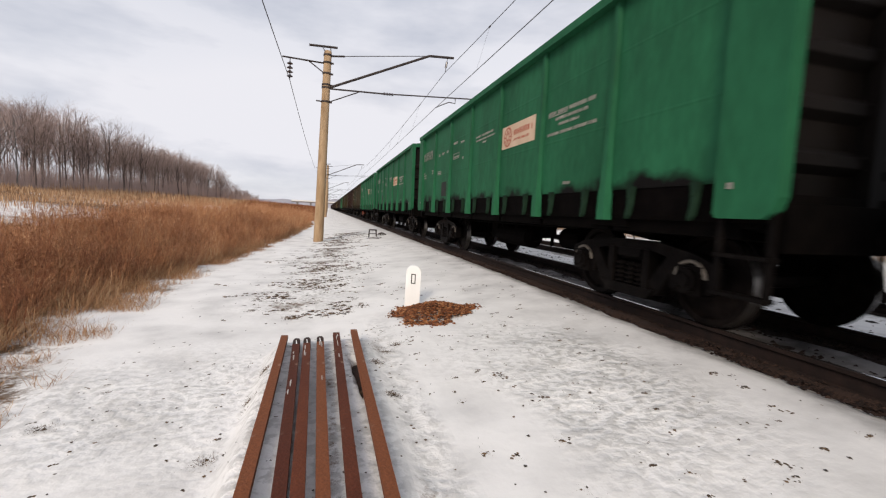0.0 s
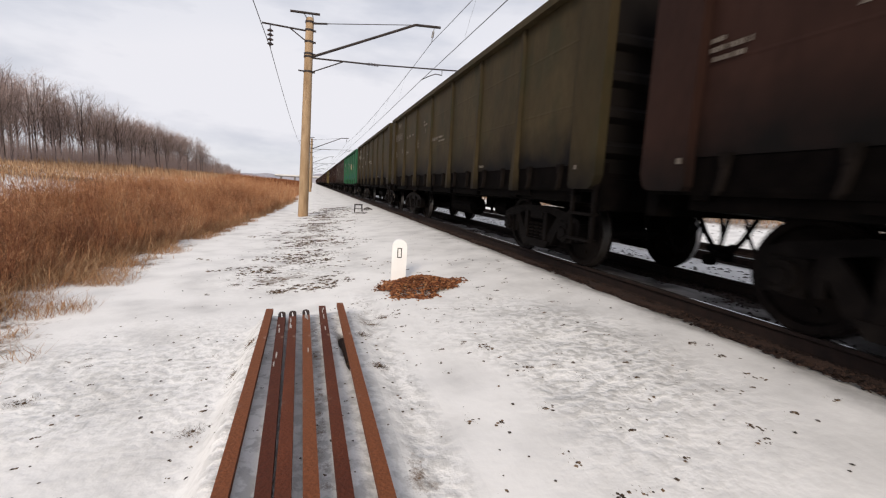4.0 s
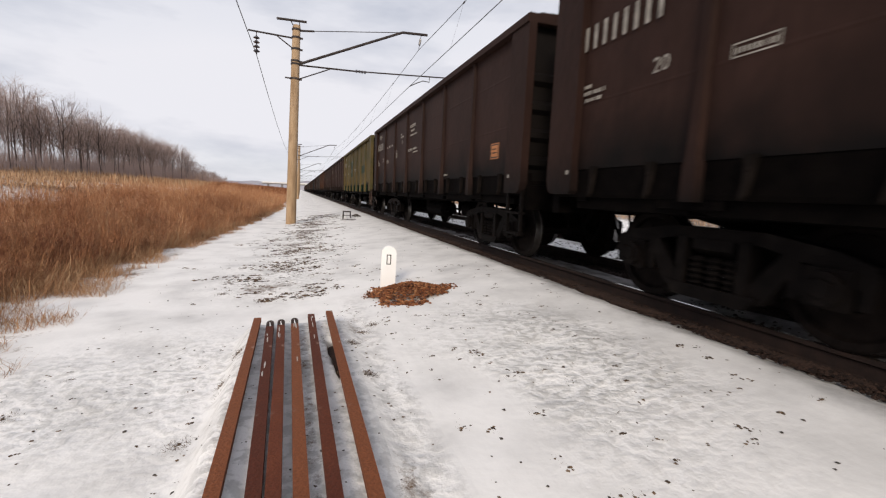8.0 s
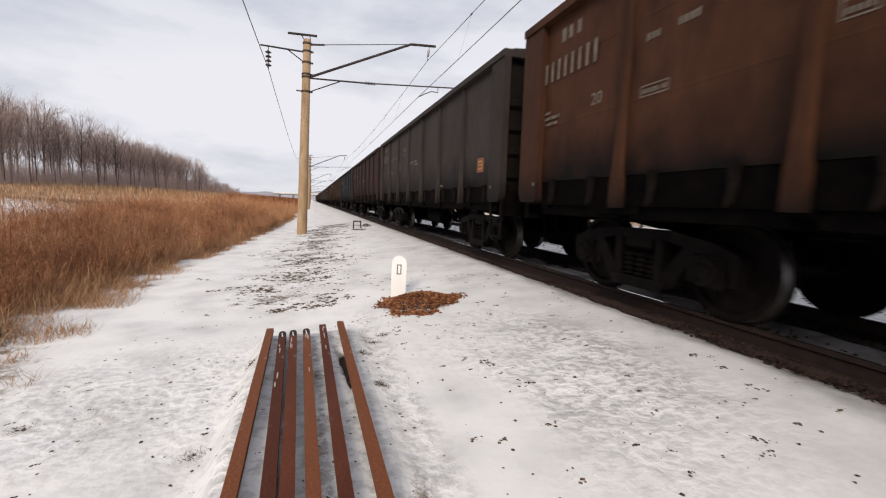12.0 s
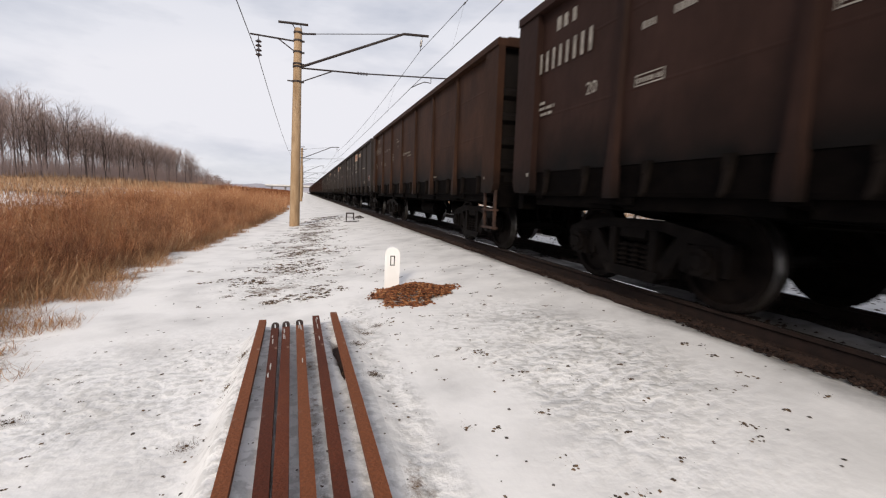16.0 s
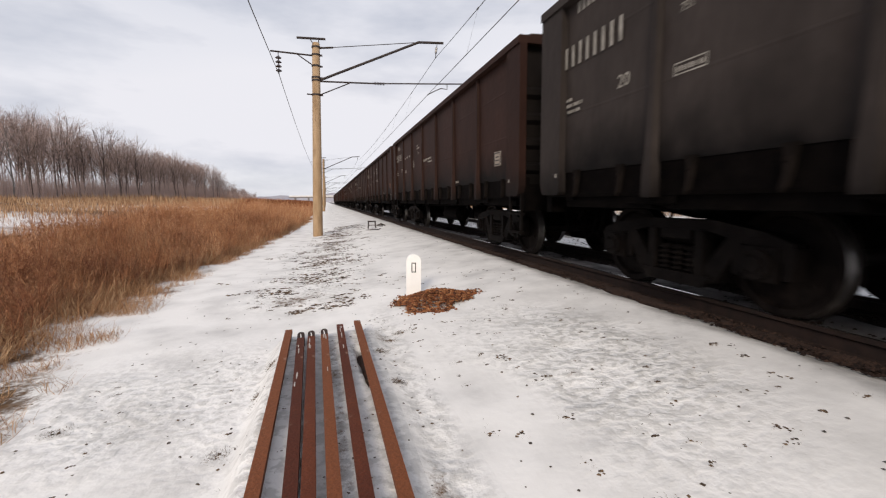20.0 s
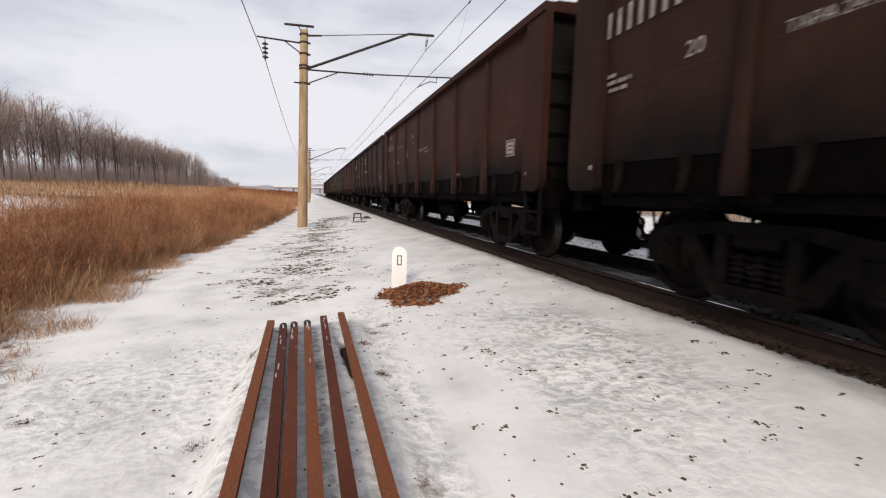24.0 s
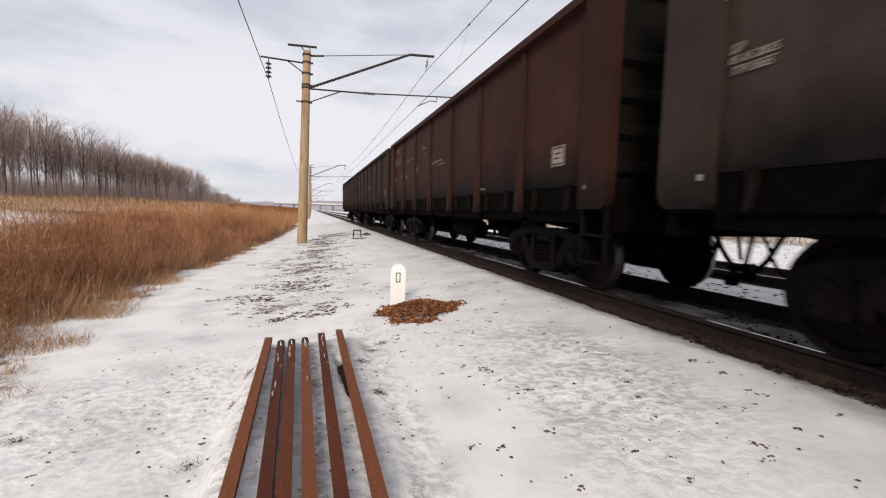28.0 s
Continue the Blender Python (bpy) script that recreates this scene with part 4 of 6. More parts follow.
def bars(key, rows, mat):
    """Unreadable small lettering: rows of (x, y, length, height) as bars of a letter's size, set in words."""
    def make(m):
        bm = bmesh.new()
        r = random.Random(len(key) * 31 + len(rows))
        for x, y, w, h in rows:
            u, word = x, r.randint(4, 9)
            while u < x + w - 0.01:
                k = min(x + w - u, h * r.uniform(0.4, 0.6))
                box(bm, u, u + k, y, y + h * r.uniform(0.85, 1.0), 0, 0.003)
                word -= 1
                u += k + h * (0.3 if word else 0.9)
                word = word or r.randint(4, 9)
        return finish(bm, key, m)
    return shared((key, tuple(rows)), mat, make)


def digits(n, w, h, mat, key="number_bars"):
    """A fleet number as n upright bars."""
    def make(m):
        bm = bmesh.new()
        for k in range(n):
            u = k * w / n
            box(bm, u, u + w / n * 0.34, 0, h, 0, 0.003)
        return finish(bm, key, m)
    return shared((key, n, w, h), mat, make)


def ring_emblem(mat):
    def make(m):
        bm = bmesh.new()
        for r0, r1 in ((0.15, 0.175), (0.05, 0.065)):
            n = 20
            a = [[bm.verts.new((r * math.cos(6.2832 * i / n), r * math.sin(6.2832 * i / n), 0.004)) for i in range(n)] for r in (r0, r1)]
            for i in range(n):
                bm.faces.new((a[0][i], a[0][(i + 1) % n], a[1][(i + 1) % n], a[1][i]))
        for k in range(10):
            c, s = math.cos(0.6283 * k), math.sin(0.6283 * k)
            v = [bm.verts.new((c * r - s * w, s * r + c * w, 0.004)) for r, w in ((0.065, -0.012), (0.15, -0.012), (0.15, 0.012), (0.065, 0.012))]
            bm.faces.new(v)
        return finish(bm, "emblem", m)
    return shared(("emblem",), mat, make)


def frame_mark(w, h, mat, t=0.012):
    def make(m):
        bm = bmesh.new()
        box(bm, 0, w, 0, t, 0, 0.003)
        box(bm, 0, w, h - t, h, 0, 0.003)
        box(bm, 0, t, t, h - t, 0, 0.003)
        box(bm, w - t, w, t, h - t, 0, 0.003)
        return finish(bm, "stencil_frame", m)
    return shared(("stencil_frame", w, h), mat, make)


def circle_mark(mat):
    def make(m):
        bm = bmesh.new()
        n = 16
        a = [[bm.verts.new((0.06 + r * math.cos(6.2832 * i / n), 0.06 + r * math.sin(6.2832 * i / n), 0.003)) for i in range(n)] for r in (0.045, 0.06)]
        for i in range(n):
            bm.faces.new((a[0][i], a[0][(i + 1) % n], a[1][(i + 1) % n], a[1][i]))
        box(bm, 0.045, 0.075, 0.04, 0.08, 0, 0.003)
        box(bm, 0.14, 0.2, 0.05, 0.07, 0, 0.003)
        return finish(bm, "checked_mark", m)
    return shared("checked_mark", mat, make)


def framed(w, mk, wide, high, y, z):
    """A stencilled frame round unreadable lines."""
    part("stencil_frame", frame_mark(wide, high, mk), w, on_wall(y, z))
    n = max(1, int(high / 0.09))
    stencil(bars("framed", [(0.03, 0.03 + k * 0.08, wide - 0.06, 0.045) for k in range(n)], mk), w, on_wall(y, z))


def stencil(rows_mesh, w, m):
    return tagged(part("stencil_marking", rows_mesh, w, m), kind="stuff")


def dress(wagon, spec):
    """Signs and stencils on the near side of a wagon."""
    mk = MARK if spec.get("mark", 1) else MARKDIM
    w = wagon
    h = spec["half"]
    kind = spec.get("set", "plain")
    if kind != "none":
        tagged(part("fleet_number", digits(8, 1.22, 0.26, mk), w, on_wall(h - 0.52, 2.70, 0.02)), kind="stuff")
        part("lettering", words("20", 0.20, mk), w, on_wall(h - 1.56, 2.22))
        if "date" in spec:
            for n, (line, off) in enumerate((("ДР", 0.0), (spec["date"], 0.0), ("ПРОБЕГ", 0.03))):
                part("lettering", words(line, 0.085, mk), w, on_wall(h - 0.58 - off, 2.28 - 0.085 * n, 0.02))
        else:
            stencil(bars("dates", [(0, 0.15, 0.12, 0.04), (0, 0.075, 0.36, 0.045), (0.03, 0, 0.28, 0.04)], mk), w, on_wall(h - 0.57, 2.13, 0.02))
        if spec.get("tz", 3) > 2.5:
            framed(w, mk, 0.36, 0.11, h - 2.36, 2.13)
        if kind != "trans":
            framed(w, mk, 0.20, 0.24, h - 4.05, 2.22)
            if kind != "logo":
                stencil(bars("company", [(0, 0, 0.10, 0.17), (0.16, 0, 0.13, 0.17), (0.34, 0, 0.10, 0.17)], mk), w, on_wall(h - 0.86, 3.16))
            stencil(bars("checked", [(0, 0.09, 0.14, 0.05), (0, 0, 0.40, 0.055)], mk), w, on_wall(h - 4.75, 2.80))
            part("checked_mark", circle_mark(mk), w, on_wall(h - 4.9, 2.60))
        if "text" not in spec:
            stencil(bars("load", [(0, 0, 0.16, 0.075), (0.38, 0.01, 0.22, 0.075), (0.86, 0.02, 0.24, 0.06)], mk), w, on_wall(h - 2.4, 2.66))
        part("towing_mark", flat("towing_mark", 0.05, 0.05, mk), w, on_wall(0.4 - h, 1.32, 0.095))
        part("towing_mark", flat("towing_mark", 0.05, 0.05, mk), w, on_wall(h - 0.43, 1.32, 0.095))
    if kind in ("plain", "logo", "blocks"):
        part("lettering", words("СОБСТВЕННИК", 0.075, mk), w, on_wall(h - 5.76, 2.30))
        part("underline", flat("underline", 0.58, 0.010, mk), w, on_wall(h - 5.76, 2.28))
        stencil(bars("owner", [(0, 0.09, 0.40, 0.055), (0, 0, 0.55, 0.04)], mk), w, on_wall(h - 6.42, 2.21))
        stencil(bars("foot", [(0, 0, 0.24, 0.045)], mk), w, on_wall(h - 9.4, 1.45))
    if kind == "logo":
        tagged(part("owner_logo", bars("logo", [(0, 0, 0.6, 0.13)], mk), w, on_wall(h - 0.75, 3.32)), kind="stuff")
    if "text" in spec:
        part("lettering", words(spec["text"], spec.get("size", 0.11), mk), w, on_wall(h - 2.4, spec.get("tz", 2.67)))
    if kind == "trans":
        s = part("sign_panel", flat("sign_panel", 1.32, 0.40, CREAM), w, on_wall(h - 7.23, 2.25), "faded cream sign with a red ring emblem")
        tagged(part("emblem", ring_emblem(REDPAINT), s, at(0.26, 0.2, 0.003)), kind="stuff")
        tagged(part("sign_marking", bars("trade", [(0, 0.12, 0.70, 0.10), (0.0, 0.02, 0.60, 0.04)], REDPAINT), s, at(0.52, 0.08, 0.003)), kind="stuff")
        stencil(bars("address", [(0, 0.29, 1.15, 0.055), (0.2, 0.20, 0.8, 0.045), (0.3, 0.12, 0.5, 0.04), (0, 0, 1.2, 0.045)], mk), w, on_wall(h - 8.98, 2.22))
        part("underline", flat("underline", 0.5, 0.012, mk), w, on_wall(h - 8.98, 2.49))
        stencil(bars("owner", [(0, 0.11, 1.0, 0.045), (0, 0.035, 1.1, 0.035), (0.42, -0.04, 0.2, 0.035)], mk), w, on_wall(h - 5.72, 2.58))
        stencil(bars("class", [(0, 0.14, 0.35, 0.06), (0.6, 0.10, 0.3, 0.05), (0.75, -0.3, 0.14, 0.06)], mk), w, on_wall(h - 3.95, 2.66))
        framed(w, mk, 0.5, 0.14, h - 3.95, 2.42)
        stencil(bars("foot", [(0, 0, 0.2, 0.045)], mk), w, on_wall(h - 9.5, 1.50))
        part("overpainted_patch", flat("overpainted_patch", 0.50, 0.40, PATCH), w, on_wall(h - 2.85, 1.5))
    if kind == "white":
        s = part("sign_panel", flat("sign_panel", 1.32, 0.40, CREAM), w, on_wall(h - 5.82, 2.98), "faded cream sign with a red ring emblem")
        tagged(part("emblem", ring_emblem(REDPAINT), s, at(0.24, 0.2, 0.003)), kind="stuff")
        tagged(part("sign_marking", bars("trade", [(0, 0.12, 0.70, 0.10), (0.0, 0.02, 0.60, 0.04)], REDPAINT), s, at(0.5, 0.08, 0.003)), kind="stuff")
        tagged(part("owner_logo", bars("brand", [(0, 0, 0.20, 0.20), (0.26, 0, 0.2, 0.20), (0.52, 0, 0.2, 0.20), (0.78, 0, 0.2, 0.20)], CREAM), w, on_wall(h - 7.65, 3.10), "pale owner mark as plain blocks"), kind="stuff")
        stencil(bars("class", [(0.25, 0.52, 0.40, 0.055), (0.15, 0.43, 0.7, 0.04), (0.15, 0.36, 0.65, 0.04), (0.15, 0.28, 0.6, 0.04), (0.12, 0.2, 0.65, 0.04), (0.2, 0.12, 0.5, 0.04)], mk), w, on_wall(h - 5.9, 2.36))
        part("lettering", words("СОБСТВЕННИК", 0.085, mk), w, on_wall(h - 5.9, 2.28))
        stencil(bars("owner", [(0, 0.06, 0.5, 0.055), (0, 0, 0.5, 0.035)], mk), w, on_wall(h - 6.6, 2.24))
        part("overpainted_patch", flat("overpainted_patch", 0.55, 0.40, PATCH), w, on_wall(h - 8.4, 1.55))
        part("lettering", words("СРОЧНЫЙ ВОЗВРАТ", 0.082, mk), w, on_wall(h - 9.45, 2.34))
        for n, line in enumerate(("АВТОРЕЖИМ", "ГРУЖЕНЫЙ-8.5т/3.0-3.4")):
            part("lettering", words(line, 0.066, mk), w, on_wall(h - 9.9, 1.64 - 0.075 * n))
    if kind == "blocks":
        stencil(bars("blockmark", [(0, 0.26, 0.6, 0.09), (0.1, 0.14, 0.4, 0.06), (0, 0.02, 0.8, 0.05)], mk), w, on_wall(h - 6.0, 2.70))
    plate = spec.get("plate")
    if plate:
        pm = {"red": PALEPLATE, "white": PLATE, "orange": ORANGE}[plate]
        p = part("plate", flat("plate", 0.32, 0.26, pm), w, on_wall(1.28 - h, 1.66), "framed notice plate")
        part("plate_frame", frame_mark(0.29, 0.23, REDPAINT if plate == "red" else BLACKPAINT, 0.02), p, at(0.015, 0.015, 0.004))
        tagged(part("plate_marking", bars("plate", [(0, 0.06, 0.16, 0.025), (0, 0.0, 0.16, 0.025)], REDPAINT if plate == "red" else BLACKPAINT), p, at(0.08, 0.09, 0.004)), kind="stuff")
    for y, z, ww, hh, m in spec.get("patches", ()):
        part("overpainted_patch", flat("overpainted_patch", ww, hh, m), w, on_wall(y, z, -0.0025))


FLIP = pose(0, 0, 0, 0, 0, 180)
WHEELSETS = {-1: [], 1: []}


def wagon(k, spec):
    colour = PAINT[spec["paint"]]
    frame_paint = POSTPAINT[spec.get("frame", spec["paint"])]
    half = spec["half"]
    far = half - HALF
    w = thing("gondola_wagon", spec["label"], "freight wagon", group="wagons of the coal train")
    put = lambda name, mesh, m=None, label="": part(name, mesh, w, m, label)
    for m in (None, FLIP):
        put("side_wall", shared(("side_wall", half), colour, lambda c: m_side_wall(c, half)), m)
        put("top_chord", shared(("top_chord", half), colour, lambda c: m_top_chord(c, half)), m)
        put("end_chord", shared(("end_chord", half), colour, lambda c: m_end_chord(c, half)), m)
        put("lower_chord", shared(("lower_chord", half), SOOT_SHADE, lambda c: m_lower_chord(c, half)), m)
        # end walls black on every wagon: shade of the gap put into the paint
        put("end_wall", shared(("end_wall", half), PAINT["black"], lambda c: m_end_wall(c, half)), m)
        for y in (u * half / 6.42 for u in POSTS):
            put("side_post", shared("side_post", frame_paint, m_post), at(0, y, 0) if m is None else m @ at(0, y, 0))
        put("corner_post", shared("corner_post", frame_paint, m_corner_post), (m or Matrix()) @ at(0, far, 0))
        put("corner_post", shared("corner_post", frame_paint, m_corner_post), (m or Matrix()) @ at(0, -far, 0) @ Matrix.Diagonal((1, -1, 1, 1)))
        put("step_ladder", shared("step_ladder", RUSTDARK_SHADE if spec["paint"] in ("rust", "olive") else CAST, m_ladder), (m or Matrix()) @ at(0, far, 0))
        put("coupler", shared("coupler", SOOT_SHADE, m_coupler), m)
        put("brake_hose", shared("brake_hose", SOOT_SHADE, m_hose), m)
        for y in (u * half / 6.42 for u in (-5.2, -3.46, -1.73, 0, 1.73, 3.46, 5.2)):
            put("floor_hatch", shared("floor_hatch", SOOT_SHADE, m_hatch), (m or Matrix()) @ at(0, y, 0))
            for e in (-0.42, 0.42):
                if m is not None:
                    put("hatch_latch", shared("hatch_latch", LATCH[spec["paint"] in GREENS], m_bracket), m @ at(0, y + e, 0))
    put("centre_sill", shared("centre_sill", SOOT_SHADE, m_sill))
    put("floor", shared(("floor", half), SOOT_SHADE, lambda c: m_floor(c, half)))
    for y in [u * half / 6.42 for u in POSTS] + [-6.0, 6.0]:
        put("cross_bearer", shared("cross_bearer", SOOT_SHADE, m_bearer), at(0, y, 0))
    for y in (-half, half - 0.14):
        put("end_sill", shared("end_sill", SOOT_SHADE, m_end_sill), at(0, y, 0))
    put("air_reservoir", shared("air_reservoir", SOOT_SHADE, m_reservoir))
    put("brake_rigging", shared("brake_rigging", SOOT_SHADE, m_brake))
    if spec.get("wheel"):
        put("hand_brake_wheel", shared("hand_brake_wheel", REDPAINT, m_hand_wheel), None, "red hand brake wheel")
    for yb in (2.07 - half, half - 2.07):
        put("body_bolster", shared("body_bolster", SOOT_SHADE, m_body_bolster), at(0, yb, 0))
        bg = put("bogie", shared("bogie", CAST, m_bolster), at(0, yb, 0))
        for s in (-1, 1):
            part("side_frame", shared("side_frame", CAST, m_side_frame), bg, at(s * 1.02, 0, 0))
            tagged(part("spring_set", shared("spring_set", CAST, m_springs), bg, at(s * 1.02, 0, 0)), kind="stuff")
            for e in (-1, 1):
                if spec.get("pale_rims") and s < 0:
                    part("frosted_rim", shared("frosted_rim", MARKDIM, m_pale_rim), bg, at(-1.1, e * 0.925, 0), "pale edge over the axle box")
                part("axle_box", shared("axle_box", CAST, m_axle_box), bg, at(s * 1.02, e * 0.925, 0) @ (Matrix() if s < 0 else FLIP))
        for e in (-1, 1):
            WHEELSETS[e].append(part("wheelset", shared("wheelset", [WHEEL, TREAD], m_wheelset), bg, at(0, e * 0.925, 0.475), "wheelset with polished treads"))
    dress(w, spec)
    return w


def spec_of(p, label, **kw):
    kw.setdefault("half", 6.27 if p in ("green", "blue_green") else 6.42 if p == "olive" else 6.60)
    return dict(paint=p, label=label, **kw)


G = "green steel gondola wagon on the near track"
B = "brown weathered steel gondola wagon"
D = "dark brown sooty gondola wagon of the train"
Y = "dark grey steel gondola wagon"
TRAIN = {
    # wagons -3 and -2 stay out of view, added for the shade they give
    -3: spec_of("dark_brown", D), -2: spec_of("dark_brown", D), -1: spec_of("black", "sooty black gondola wagon in the passing train", set="none"),
    0: spec_of("green", G + " with a sign panel", set="trans", pale_rims=1), 1: spec_of("green", G + " with a sign panel", set="trans", pale_rims=1),
    2: spec_of("green", "bright green steel gondola wagon with a red brake wheel", set="trans", wheel=1),
    3: spec_of("olive_brown", "dirty olive-brown gondola wagon with dark green overpainted panels", set="logo", text="69.5т", frame="olive_brown", pale_rims=1,
                patches=((5.98, 1.50, 1.46, 1.25, OVERPAINT), (4.30, 1.55, 1.45, 1.75, OVERPAINT), (2.58, 1.6, 0.9, 1.5, OVERPAINT))),
    4: spec_of("brown", B, plate="white", mark=0), 5: spec_of("olive_brown", "olive green weathered steel gondola wagon", mark=0),
    6: spec_of("olive_brown", "dark olive sooty gondola wagon in the passing train", pale_rims=1),
    7: spec_of("blue_green", "green gondola wagon with blue overpaint and a sign", set="trans", pale_rims=1),
    8: spec_of("taupe", B, set="plain", plate="orange"), 9: spec_of("dark_brown", D + " with large stencils", set="logo", text="75т"),
    10: spec_of("dark_brown", D + " with a framed plate", set="blocks", plate="orange", date="15.05.2026"),
    11: spec_of("olive", "faded olive yellow gondola wagon with dark overpainted patches", set="plain", pale_rims=1,
                patches=((2.35, 1.95, 1.3, 0.95, OVERPAINT), (-2.75, 2.0, 1.25, 0.38, OVERPAINT), (-5.87, 2.35, 0.3, 0.42, OVERPAINT))),
    12: spec_of("brown", B, mark=0, plate="white"), 13: spec_of("dark_brown", D, mark=0, plate="white"),
    14: spec_of("orange_rust", "rusty orange-brown gondola wagon in the passing train", mark=0, plate="orange"),
    15: spec_of("grey", Y + " with rust stains", mark=0, plate="orange"),
    16: spec_of("brown", B, mark=0), 17: spec_of("blue_grey", "blue-grey clean gondola wagon with white stencils", plate="white"),
    18: spec_of("rust", "rust-stained brown gondola wagon with ochre smears", mark=0, plate="white",
                patches=((0.45, 1.45, 0.66, 0.29, OCHRE), (-0.62, 1.42, 0.70, 0.34, OCHRE), (0.75, 2.3, 0.45, 0.42, OCHRE), (4.0, 1.9, 0.5, 0.2, OCHRE))),
    19: spec_of("dark_brown", D + " with a small sign", set="white", plate="white"),
    20: spec_of("rust", "rusty orange-brown gondola wagon in the passing train", mark=0),
    21: spec_of("grey", Y + " with a red framed plate", set="white", plate="red"), 22: spec_of("grey", Y + " with a sign panel", set="white", plate="white"),
    23: spec_of("grey", Y + " with large stencils", set="white", plate="white"), 24: spec_of("grey", Y + " with large stencils", set="logo", text="75т", plate="white"),
    25: spec_of("brown", B + " with a framed plate", plate="white"), 26: spec_of("brown", B + " with an orange plate", set="blocks", plate="orange"),
    27: spec_of("dark_brown", D), 28: spec_of("brown", B + " with an orange plate", set="blocks", plate="orange"),
    29: spec_of("brown", B + " with large stencils", text="ТАРА 24.43т", size=0.115, tz=2.14), 30: spec_of("red_brown", "red-brown steel gondola wagon in the passing train", mark=0, plate="white"),
    31: spec_of("dark_brown", D + " with a framed plate", set="blocks", plate="white", text="ТАРА 24.50т", size=0.115, tz=2.14), 32: spec_of("red_brown", "red-brown sooty gondola wagon in the passing train", mark=0),
    33: spec_of("grey", Y + " with large stencils", set="blocks", plate="red"), 34: spec_of("taupe", Y + " with dated stencils", set="plain", plate="white", date="05.05.2025"),
    35: spec_of("red_brown", "red-brown weathered steel gondola wagon", mark=0, plate="white"), 36: spec_of("dark_brown", D, mark=0, plate="white"), 37: spec_of("dark_brown", "sooty dark brown gondola wagon ending the train", mark=0),
}
WAGONS = [(k, wagon(k, spec)) for k, spec in TRAIN.items()]


# ---- things on the snow ----
def build_stacked_rails():
    # foot of each: x and y of the far end, x at the near end
    for n, (xf, yf, xn) in enumerate(((-0.402, 4.50, -0.352), (-0.272, 4.20, -0.188), (-0.175, 4.22, -0.110), (-0.052, 4.25, 0.003), (0.104, 4.55, 0.140), (0.290, 4.65, 0.308))):
        yn = -1.2
        slope = (xf - xn) / (yf - 1.75)
        x0 = xn - slope * (1.75 - yn)
        ob = thing("old_rail", "rusty orange-brown rail lying on the snow", "rail", Matrix.Translation((x0, yn, -0.38)) @ Matrix.Rotation(-math.atan(slope), 4, "Z"), group="stacked rails")
        for name, out, bev in (("rail_head", [(-0.033, 0.18), (0.033, 0.18), (0.034, 0.146), (0.009, 0.128), (-0.009, 0.128), (-0.034, 0.146)], 0.006),
                               ("rail_web", [(-0.009, 0.128), (0.009, 0.128), (0.009, 0.03), (-0.009, 0.03)], 0.0),
                               ("rail_foot", [(-0.009, 0.03), (0.009, 0.03), (0.075, 0.014), (0.075, 0.0), (-0.075, 0.0), (-0.075, 0.014)], 0.0)):
            bm = bmesh.new()
            prism(bm, out, "y", 0, yf - yn)
            # web and foot get a darker rust that holds the shade of the sides
            part(name, finish(bm, name, RUSTY if name == "rail_head" else RUSTDARK_SHADE, bev), ob)
        if n in (1, 2, 3, 4):
            for q in range(4):
                bm = bmesh.new()
                c, e = yf - yn - 0.05 - 1.1 * rng.random() ** 1.5, rng.uniform(-0.02, 0.02)
                a, b = rng.uniform(0.003, 0.007), rng.uniform(0.03, 0.09)
                prism(bm, [(e + a * math.cos(u) * rng.uniform(0.6, 1.2), c + b * math.sin(u) * rng.uniform(0.7, 1.2)) for u in np.linspace(0, 5.5, 8)], "z", 0.179, 0.183)
                part("snow_smear", finish(bm, "snow_smear", OLDSNOW), ob, None, "smear of old snow")
        if n in (1, 2, 3):
            bm = bmesh.new()
            ys = yf - yn
            # worn bare tip with a rounded end
            pts = [(0.034, ys), (0.034, ys + 0.16), (0.026, ys + 0.21), (0.01, ys + 0.235), (-0.01, ys + 0.235), (-0.026, ys + 0.21), (-0.034, ys + 0.16), (-0.034, ys)]
            prism(bm, pts, "z", 0.02, 0.165)
            part("rail_tip", finish(bm, "rail_tip", RUSTDARK_SHADE, 0.01), ob, None, "dark bare rounded rail end")
            bm = bmesh.new()
            tube(bm, (0.004, ys + 0.03, 0.164), (-0.004, ys + 0.17, 0.163), 0.007, 0.004, seg=8)
            part("snow_cap", finish(bm, "snow_cap", WHITEPAINT), ob, None, "line of snow in the rail end")


build_stacked_rails()


